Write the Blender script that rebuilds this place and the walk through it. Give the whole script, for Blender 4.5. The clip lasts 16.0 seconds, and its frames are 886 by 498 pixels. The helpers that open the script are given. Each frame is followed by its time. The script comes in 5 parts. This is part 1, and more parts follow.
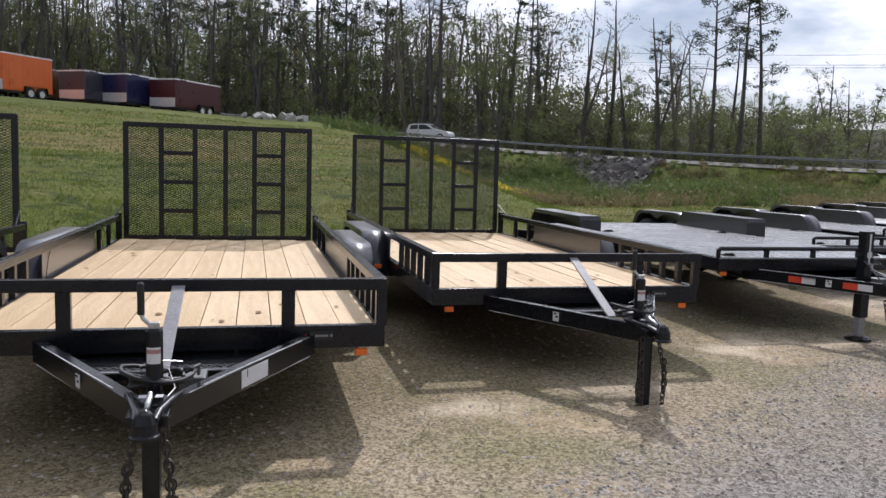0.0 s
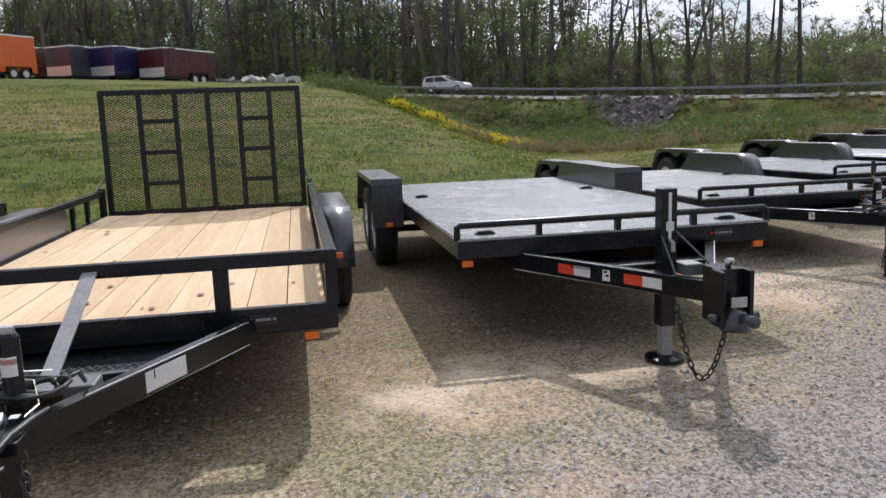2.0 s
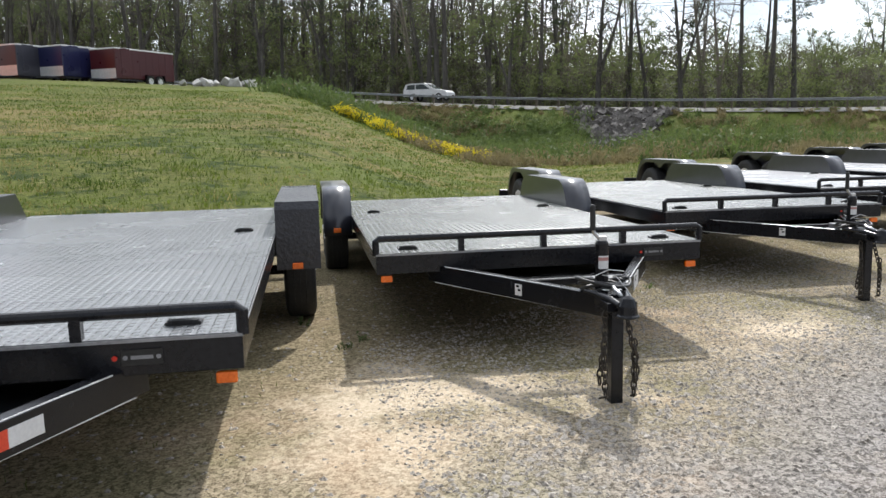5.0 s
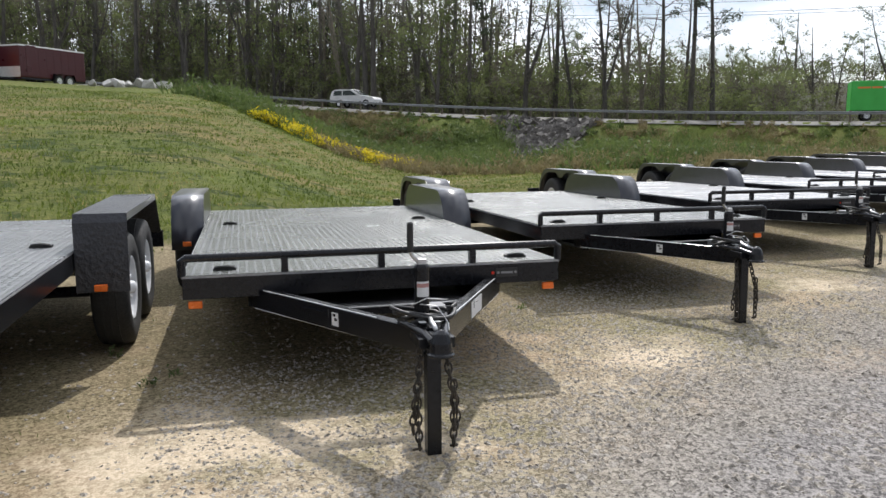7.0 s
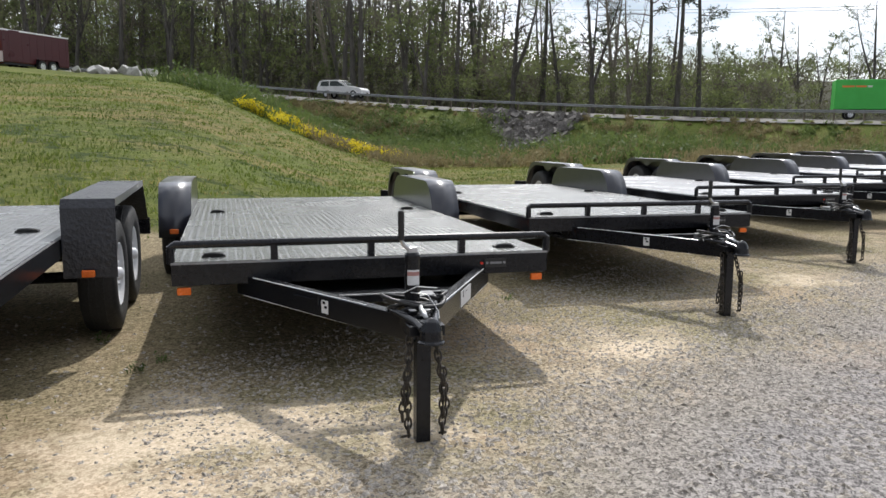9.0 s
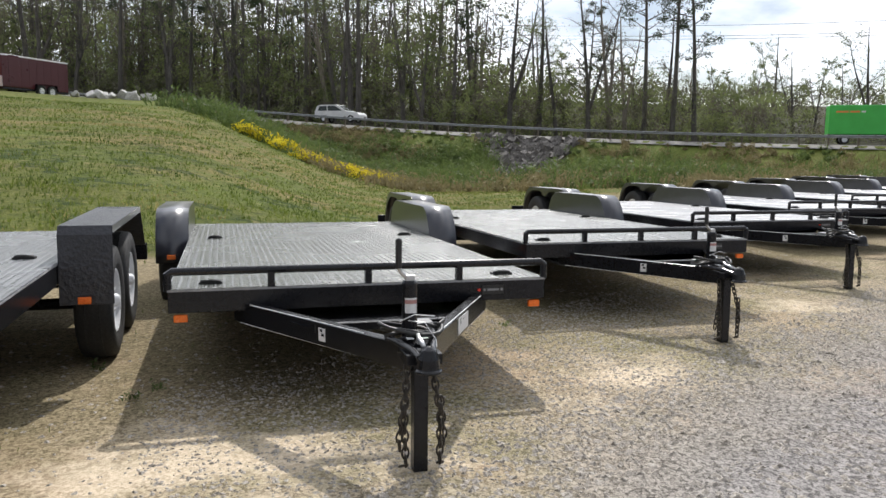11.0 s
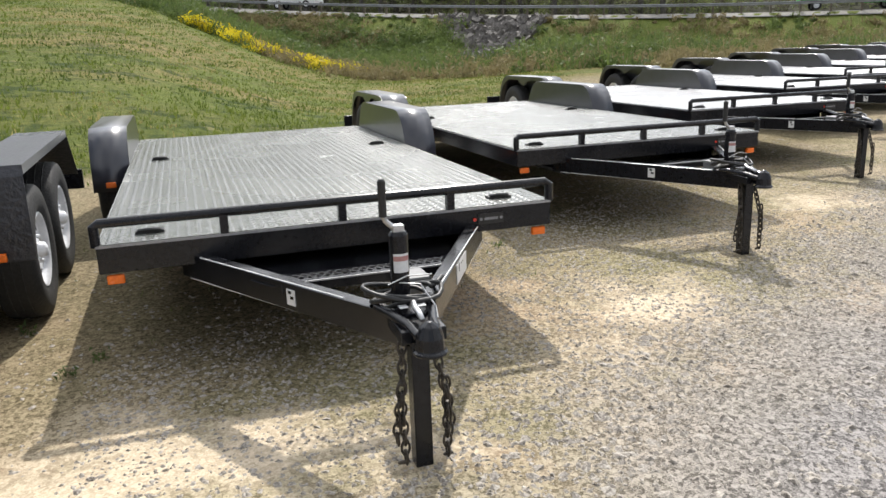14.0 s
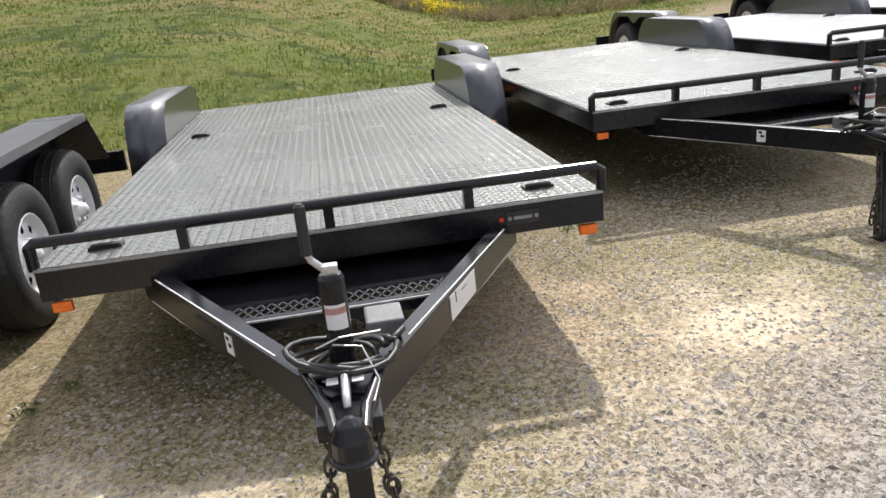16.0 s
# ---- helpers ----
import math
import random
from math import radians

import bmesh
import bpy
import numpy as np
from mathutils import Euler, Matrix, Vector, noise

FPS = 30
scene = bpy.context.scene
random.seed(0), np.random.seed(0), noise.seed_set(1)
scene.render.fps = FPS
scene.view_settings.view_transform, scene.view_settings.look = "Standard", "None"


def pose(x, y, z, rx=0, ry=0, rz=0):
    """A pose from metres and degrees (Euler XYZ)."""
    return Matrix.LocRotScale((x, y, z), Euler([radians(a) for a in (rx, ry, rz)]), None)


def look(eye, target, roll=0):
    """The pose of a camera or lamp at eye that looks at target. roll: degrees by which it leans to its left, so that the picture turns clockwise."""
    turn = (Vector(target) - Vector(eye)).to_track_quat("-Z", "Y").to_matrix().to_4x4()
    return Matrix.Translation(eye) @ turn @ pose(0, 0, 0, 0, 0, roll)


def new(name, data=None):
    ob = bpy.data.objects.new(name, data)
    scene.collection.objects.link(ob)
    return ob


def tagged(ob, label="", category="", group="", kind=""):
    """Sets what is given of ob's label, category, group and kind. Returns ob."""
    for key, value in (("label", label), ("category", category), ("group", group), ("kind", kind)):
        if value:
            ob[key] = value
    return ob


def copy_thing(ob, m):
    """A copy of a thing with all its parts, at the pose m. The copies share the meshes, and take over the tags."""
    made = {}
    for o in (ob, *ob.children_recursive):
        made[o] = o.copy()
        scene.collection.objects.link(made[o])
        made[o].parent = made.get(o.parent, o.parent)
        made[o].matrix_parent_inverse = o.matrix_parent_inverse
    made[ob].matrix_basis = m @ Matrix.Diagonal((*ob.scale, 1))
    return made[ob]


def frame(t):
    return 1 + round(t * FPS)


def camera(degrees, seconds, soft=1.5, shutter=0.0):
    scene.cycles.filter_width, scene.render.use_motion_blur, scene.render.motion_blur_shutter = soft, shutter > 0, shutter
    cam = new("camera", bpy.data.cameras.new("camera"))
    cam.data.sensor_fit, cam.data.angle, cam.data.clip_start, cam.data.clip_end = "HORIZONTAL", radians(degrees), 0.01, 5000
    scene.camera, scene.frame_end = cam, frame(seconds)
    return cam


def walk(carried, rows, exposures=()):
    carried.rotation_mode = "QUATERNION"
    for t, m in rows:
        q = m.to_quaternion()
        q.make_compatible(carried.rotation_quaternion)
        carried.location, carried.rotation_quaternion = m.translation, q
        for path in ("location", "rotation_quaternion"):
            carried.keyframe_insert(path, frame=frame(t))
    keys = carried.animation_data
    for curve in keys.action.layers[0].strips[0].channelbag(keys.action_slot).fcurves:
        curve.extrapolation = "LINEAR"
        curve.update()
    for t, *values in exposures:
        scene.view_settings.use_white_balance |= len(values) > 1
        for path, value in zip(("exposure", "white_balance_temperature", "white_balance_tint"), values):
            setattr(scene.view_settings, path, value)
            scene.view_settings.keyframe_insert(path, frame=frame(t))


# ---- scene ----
cam = camera(60.2, 16.0, soft=1.5)
METRES, EYE, TILT, LEAN, TURN = 10.35, 1.4425, -2.468, 0.200, -17.0
ROWS = [
    (0.0, 0.0, 0.0, 0.0, 0.13, -3.77, -2.02),
    (0.5, 0.0721, 0.0584, 0.0018, 2.8, -3.63, -0.19),
    (1.0, 0.1399, 0.1209, 0.0048, 4.02, -3.91, -0.58),
    (1.5, 0.213, 0.182, 0.0047, 4.32, -5.08, -0.31),
    (2.0, 0.2716, 0.2418, 0.0069, 3.76, -7.17, 1.73),
    (2.5, 0.3186, 0.2839, 0.0069, 4.07, -5.89, 1.46),
    (3.0, 0.3622, 0.3282, 0.0099, 4.13, -5.76, -0.45),
    (3.5, 0.4082, 0.3733, 0.0111, 4.45, -4.24, -0.74),
    (4.0, 0.4518, 0.4261, 0.0114, 6.77, -6.89, -1.19),
    (4.5, 0.4948, 0.4735, 0.01, 4.11, -6.72, 0.75),
    (5.0, 0.5276, 0.503, 0.012, 4.44, -6.51, 0.69),
    (7.5, 0.582, 0.5622, 0.0116, -1.49, -5.99, -0.08),
    (8.0, 0.5802, 0.5593, 0.0109, -1.72, -6.68, -0.14),
    (10.5, 0.5781, 0.5579, 0.012, -1.1, -5.55, -1.91),
    (11.0, 0.5783, 0.5583, 0.0127, -1.75, -4.74, -0.88),
    (11.5, 0.5816, 0.5611, 0.0123, 0.13, -5.81, -0.8),
    (12.0, 0.5866, 0.5769, 0.0139, -5.36, -8.2, 0.33),
    (12.5, 0.5897, 0.5959, 0.0142, -6.79, -9.99, 1.66),
    (13.0, 0.5797, 0.6144, 0.0168, -8.47, -10.38, 1.63),
    (13.5, 0.5738, 0.6264, 0.0225, -7.56, -12.1, 4.46),
    (14.0, 0.572, 0.6286, 0.0241, -4.45, -13.22, 1.63),
    (14.5, 0.589, 0.6451, 0.0233, 6.41, -12.77, 0.6),
    (15.0, 0.6021, 0.6616, 0.0255, 7.96, -14.96, 3.39),
    (15.5, 0.6105, 0.6892, 0.0266, 4.54, -15.26, 4.12),
    (16.0, 0.6212, 0.7053, 0.0286, 5.13, -16.98, 5.17),
]
walk(cam, [(t, pose(0, 0, EYE, TILT, LEAN, TURN) @ pose(METRES * x, METRES * y, METRES * z, 90 + pitch, roll, yaw)) for t, x, y, z, yaw, pitch, roll in ROWS], exposures=[(0.0, -0.54, 6050, 16), (1.5, -0.46, 6100, 16), (3.5, -0.32, 6150, 14), (4.0, -0.36, 6200, 10), (5.0, -0.06, 6200, 10), (7.5, -0.24, 6250, 11), (11.0, -0.16, 6350, 11), (12.0, -0.24, 6400, 12), (13.5, 0.1, 6450, 10), (16.0, 0.16, 6500, 12)])

# ---- light ----
SUN_AZ = math.atan2(0.42, 0.90)      # from +y towards +x
SUN_EL = radians(45)
world = bpy.data.worlds.new("sky")
scene.world = world
world.use_nodes = True
wn, wl = world.node_tree.nodes, world.node_tree.links
wn.clear()
w_out = wn.new("ShaderNodeOutputWorld")
w_bg = wn.new("ShaderNodeBackground")
w_bg.inputs["Strength"].default_value = 0.098
w_sky = wn.new("ShaderNodeTexSky")
w_sky.sky_type = "NISHITA"
w_sky.sun_disc = False
w_sky.sun_elevation = SUN_EL
w_sky.sun_rotation = SUN_AZ
w_tc = wn.new("ShaderNodeTexCoord")
w_map = wn.new("ShaderNodeMapping")
w_map.inputs["Scale"].default_value = (1.0, 1.0, 2.6)
w_noise = wn.new("ShaderNodeTexNoise")
w_noise.inputs["Scale"].default_value = 2.6
w_noise.inputs["Detail"].default_value = 8
w_noise.inputs["Roughness"].default_value = 0.58
w_ramp = wn.new("ShaderNodeValToRGB")
w_ramp.color_ramp.elements[0].position = 0.33
w_ramp.color_ramp.elements[1].position = 0.52
w_cloud = wn.new("ShaderNodeValToRGB")
w_cloud.color_ramp.elements[0].position = 0.38
w_cloud.color_ramp.elements[0].color = (8.5, 8.9, 9.5, 1)
w_cloud.color_ramp.elements[1].position = 0.62
w_cloud.color_ramp.elements[1].color = (15.0, 15.2, 15.6, 1)
w_mix = wn.new("ShaderNodeMix")
w_mix.data_type = "RGBA"
wl.new(w_tc.outputs["Generated"], w_map.inputs["Vector"])
wl.new(w_map.outputs["Vector"], w_noise.inputs["Vector"])
wl.new(w_noise.outputs["Fac"], w_ramp.inputs["Fac"])
wl.new(w_noise.outputs["Fac"], w_cloud.inputs["Fac"])
# clouds are brighter towards the sun
w_dot = wn.new("ShaderNodeVectorMath")
w_dot.operation = "DOT_PRODUCT"
w_dot.inputs[1].default_value = (math.sin(SUN_AZ) * math.cos(SUN_EL), math.cos(SUN_AZ) * math.cos(SUN_EL), math.sin(SUN_EL))
w_glow = wn.new("ShaderNodeMapRange")
w_glow.interpolation_type = "SMOOTHSTEP"
w_glow.inputs["From Min"].default_value = 0.2
w_glow.inputs["From Max"].default_value = 1.0
w_glow.inputs["To Min"].default_value = 0.62
w_glow.inputs["To Max"].default_value = 1.75
w_lit = wn.new("ShaderNodeVectorMath")
w_lit.operation = "SCALE"
wl.new(w_tc.outputs["Generated"], w_dot.inputs[0])
wl.new(w_dot.outputs["Value"], w_glow.inputs["Value"])
wl.new(w_cloud.outputs["Color"], w_lit.inputs[0])
wl.new(w_glow.outputs["Result"], w_lit.inputs["Scale"])
wl.new(w_ramp.outputs["Color"], w_mix.inputs["Factor"])
wl.new(w_sky.outputs["Color"], w_mix.inputs["A"])
wl.new(w_lit.outputs["Vector"], w_mix.inputs["B"])
wl.new(w_mix.outputs["Result"], w_bg.inputs["Color"])
wl.new(w_bg.outputs["Background"], w_out.inputs["Surface"])

sun_data = bpy.data.lights.new("sun", "SUN")
sun_data.energy = 4.4
sun_data.angle = radians(1.1)
sun_data.color = (1.0, 0.95, 0.88)
sun = new("sun", sun_data)
to_sun = Vector((math.sin(SUN_AZ) * math.cos(SUN_EL), math.cos(SUN_AZ) * math.cos(SUN_EL), math.sin(SUN_EL)))
sun.matrix_world = look(to_sun * 60, (0, 0, 0))


# ---- materials ----
def mat(name, dark, light, rough=0.6, metal=0.0, scale=8.0, fine=60.0, bump=0.0, spread=0.25, vary=0.0, coat=0.0, stretch=(1, 1, 1), translucent=0.0, wear=0.09):
    """A surface that wanders between two colours at a coarse and a fine scale."""
    m = bpy.data.materials.new(name)
    m.use_nodes = True
    n, l = m.node_tree.nodes, m.node_tree.links
    b = n["Principled BSDF"]
    tc = n.new("ShaderNodeTexCoord")
    mp = n.new("ShaderNodeMapping")
    mp.inputs["Scale"].default_value = stretch
    l.new(tc.outputs["Object"], mp.inputs["Vector"])
    a = n.new("ShaderNodeTexNoise")
    a.inputs["Scale"].default_value = scale
    a.inputs["Detail"].default_value = 5
    f = n.new("ShaderNodeTexNoise")
    f.inputs["Scale"].default_value = fine
    f.inputs["Detail"].default_value = 3
    l.new(mp.outputs["Vector"], a.inputs["Vector"])
    l.new(mp.outputs["Vector"], f.inputs["Vector"])
    mx = n.new("ShaderNodeMath")
    mx.operation = "ADD"
    l.new(a.outputs["Fac"], mx.inputs[0])
    l.new(f.outputs["Fac"], mx.inputs[1])
    last = mx
    if vary:
        oi = n.new("ShaderNodeObjectInfo")
        mv = n.new("ShaderNodeMath")
        mv.operation = "MULTIPLY_ADD"
        mv.inputs[1].default_value = vary
        l.new(oi.outputs["Random"], mv.inputs[0])
        l.new(mx.outputs[0], mv.inputs[2])
        last = mv
    mr = n.new("ShaderNodeMapRange")
    mr.inputs["From Min"].default_value = 1 - spread + vary / 2
    mr.inputs["From Max"].default_value = 1 + spread + vary / 2
    l.new(last.outputs[0], mr.inputs["Value"])
    mc = n.new("ShaderNodeMix")
    mc.data_type = "RGBA"
    mc.inputs["A"].default_value = (*dark, 1)
    mc.inputs["B"].default_value = (*light, 1)
    l.new(mr.outputs["Result"], mc.inputs["Factor"])
    l.new(mc.outputs["Result"], b.inputs["Base Color"])
    rr = n.new("ShaderNodeMapRange")
    rr.inputs["To Min"].default_value = max(0.02, rough - wear)
    rr.inputs["To Max"].default_value = min(1.0, rough + wear)
    l.new(a.outputs["Fac"], rr.inputs["Value"])
    l.new(rr.outputs["Result"], b.inputs["Roughness"])
    b.inputs["Metallic"].default_value = metal
    b.inputs["Coat Weight"].default_value = coat
    b.inputs["Coat Roughness"].default_value = 0.22
    if bump:
        bp = n.new("ShaderNodeBump")
        bp.inputs["Strength"].default_value = bump
        bp.inputs["Distance"].default_value = 0.02
        l.new(f.outputs["Fac"], bp.inputs["Height"])
        l.new(bp.outputs["Normal"], b.inputs["Normal"])
    if translucent:
        tr = n.new("ShaderNodeBsdfTranslucent")
        l.new(mc.outputs["Result"], tr.inputs["Color"])
        ms = n.new("ShaderNodeMixShader")
        ms.inputs["Fac"].default_value = translucent
        l.new(b.outputs["BSDF"], ms.inputs[1])
        l.new(tr.outputs["BSDF"], ms.inputs[2])
        l.new(ms.outputs["Shader"], n["Material Output"].inputs["Surface"])
    return m


BLACK = mat("black_enamel", (0.007, 0.0073, 0.009), (0.013, 0.0136, 0.0165), rough=0.22, wear=0.03, scale=3, fine=40)
BLACK.node_tree.nodes["Principled BSDF"].inputs["Specular IOR Level"].default_value = 0.36
FENDER = mat("fender_enamel", (0.020, 0.021, 0.030), (0.032, 0.033, 0.045), rough=0.3, scale=1.2, fine=8, coat=0.8, wear=0.01)
FENDER.node_tree.nodes["Principled BSDF"].inputs["Coat Roughness"].default_value = 0.26
EDGE = mat("worn_edge_steel", (0.22, 0.22, 0.23), (0.36, 0.36, 0.37), rough=0.45, metal=0.3, scale=6, fine=50)
RUBBER = mat("tyre_rubber", (0.012, 0.012, 0.012), (0.028, 0.027, 0.026), rough=0.75, scale=5, fine=60, bump=0.2)
RIM = mat("white_rim_paint", (0.70, 0.71, 0.74), (0.82, 0.83, 0.85), rough=0.55, scale=6, fine=50)
PINE = mat("pine_board", (0.52, 0.36, 0.19), (0.74, 0.57, 0.36), rough=0.7, scale=2.2, fine=34, bump=0.25, vary=0.35, stretch=(6, 0.5, 6))
ZINC = mat("zinc_steel", (0.42, 0.42, 0.42), (0.62, 0.62, 0.62), rough=0.35, metal=0.9, scale=12, fine=90, bump=0.1)
GREYSTEEL = mat("grey_brace_paint", (0.20, 0.20, 0.21), (0.30, 0.30, 0.31), rough=0.5, scale=6, fine=60)
CHAIN = mat("chain_steel", (0.03, 0.028, 0.025), (0.09, 0.075, 0.06), rough=0.55, metal=0.6, scale=20, fine=90)
LABEL = mat("white_sticker", (0.62, 0.62, 0.62), (0.74, 0.74, 0.74), rough=0.5, scale=8, fine=80)
REDTAPE = mat("red_reflective_tape", (0.62, 0.05, 0.02), (0.75, 0.08, 0.03), rough=0.4, scale=20, fine=150)
AMBER = mat("amber_lens", (0.75, 0.13, 0.01), (0.9, 0.2, 0.02), rough=0.25, scale=20, fine=120)
REDLENS = mat("red_lens", (0.5, 0.02, 0.01), (0.65, 0.04, 0.02), rough=0.25, scale=20, fine=120)
CABLE = mat("black_cable", (0.008, 0.008, 0.008), (0.02, 0.02, 0.02), rough=0.45, scale=20, fine=100)
PLASTIC = mat("grey_plastic", (0.11, 0.115, 0.12), (0.16, 0.165, 0.17), rough=0.5, scale=10, fine=80)
BLUEPL = mat("blue_plastic", (0.03, 0.06, 0.25), (0.05, 0.09, 0.35), rough=0.4)
BARK = mat("bark", (0.045, 0.042, 0.038), (0.14, 0.128, 0.115), rough=0.95, scale=1.5, fine=14, bump=0.6, vary=0.2, stretch=(3, 3, 0.5))
PALEBARK = mat("pale_bark", (0.10, 0.088, 0.07), (0.24, 0.21, 0.17), rough=0.95, scale=1.5, fine=14, bump=0.5, vary=0.25, stretch=(3, 3, 0.5))
NEEDLE = mat("pine_needles", (0.022, 0.036, 0.016), (0.05, 0.075, 0.03), rough=0.7, scale=0.6, fine=6, vary=0.2, translucent=0.3)
SPRING = mat("spring_leaves", (0.10, 0.125, 0.045), (0.22, 0.255, 0.10), rough=0.7, scale=0.35, fine=4, vary=0.3, translucent=0.5)
BUD = mat("bud_leaves", (0.10, 0.092, 0.066), (0.19, 0.178, 0.125), rough=0.8, scale=0.5, fine=5, vary=0.3, translucent=0.35)
BUSH = mat("bush_leaves", (0.06, 0.095, 0.026), (0.155, 0.205, 0.06), rough=0.7, scale=0.35, fine=4, translucent=0.4)
DRYWEED = mat("dry_weeds", (0.17, 0.145, 0.07), (0.30, 0.25, 0.13), rough=0.9, scale=0.5, fine=5, translucent=0.3)
BLADE = mat("grass_blades", (0.05, 0.085, 0.012), (0.17, 0.21, 0.036), rough=0.7, scale=0.45, fine=5, translucent=0.5)
STRAW = mat("straw_grass", (0.18, 0.17, 0.055), (0.36, 0.31, 0.13), rough=0.9, scale=0.5, fine=5, translucent=0.5)
YELLOW = mat("yellow_petals", (0.62, 0.50, 0.01), (0.80, 0.68, 0.03), rough=0.7, scale=1, fine=9, translucent=0.3)
ROCK = mat("riprap_stone", (0.05, 0.045, 0.042), (0.20, 0.185, 0.17), rough=0.9, scale=0.8, fine=9, bump=0.5)
PALEROCK = mat("pale_boulder", (0.34, 0.33, 0.31), (0.55, 0.54, 0.51), rough=0.9, scale=1.2, fine=12, bump=0.5)
PEBBLE = mat("gravel_stone", (0.17, 0.15, 0.128), (0.47, 0.43, 0.375), rough=0.9, scale=30, fine=120, bump=0.2)
SHOULDER = mat("shoulder_gravel", (0.15, 0.14, 0.125), (0.27, 0.26, 0.235), rough=0.95, scale=0.7, fine=12, bump=0.4)
ASPHALT = mat("asphalt", (0.10, 0.10, 0.10), (0.16, 0.16, 0.158), rough=0.85, scale=0.5, fine=20, bump=0.3)
ROADPAINT = mat("road_paint", (0.6, 0.6, 0.58), (0.75, 0.75, 0.72), rough=0.7, scale=1, fine=10)
GALV = mat("galvanised_steel", (0.20, 0.21, 0.22), (0.32, 0.33, 0.34), rough=0.5, metal=0.5, scale=2, fine=20)
POSTWOOD = mat("post_timber", (0.10, 0.085, 0.065), (0.2, 0.17, 0.13), rough=0.9, scale=4, fine=30)


def deck_plate(name, dark, light):
    """Dark painted tread plate with rows of raised lugs."""
    m = mat(name, dark, light, rough=0.27, metal=0.1, scale=1.4, fine=30, wear=0.035)
    n, l = m.node_tree.nodes, m.node_tree.links
    b = n["Principled BSDF"]
    b.inputs["Specular IOR Level"].default_value = 0.65
    tc = n.new("ShaderNodeTexCoord")
    br = n.new("ShaderNodeTexBrick")
    br.inputs["Scale"].default_value = 1.0
    br.inputs["Brick Width"].default_value = 0.044
    br.inputs["Row Height"].default_value = 0.042
    br.inputs["Mortar Size"].default_value = 0.012
    br.inputs["Mortar Smooth"].default_value = 0.6
    br.offset = 0.0
    mp = n.new("ShaderNodeMapping")
    mp.inputs["Rotation"].default_value = (0, 0, radians(90))
    l.new(tc.outputs["Object"], mp.inputs["Vector"])
    l.new(mp.outputs["Vector"], br.inputs["Vector"])
    bp = n.new("ShaderNodeBump")
    bp.inputs["Strength"].default_value = 0.6
    bp.inputs["Distance"].default_value = 0.006
    bp.invert = True
    l.new(br.outputs["Fac"], bp.inputs["Height"])
    l.new(bp.outputs["Normal"], b.inputs["Normal"])
    return m


DECK = deck_plate("tread_plate_deck", (0.115, 0.122, 0.111), (0.175, 0.183, 0.168))
SILVERDECK = deck_plate("grey_tread_plate_deck", (0.165, 0.172, 0.178), (0.24, 0.248, 0.255))
# sky glare at a low angle, put into a paler base colour
GLAREDECK = deck_plate("glare_tread_plate_deck", (0.40, 0.40, 0.405), (0.54, 0.54, 0.545))


LUG = mat("worn_tread_lug", (0.15, 0.155, 0.15), (0.24, 0.245, 0.24), rough=0.25, metal=0.3, scale=2, fine=40, wear=0.03)


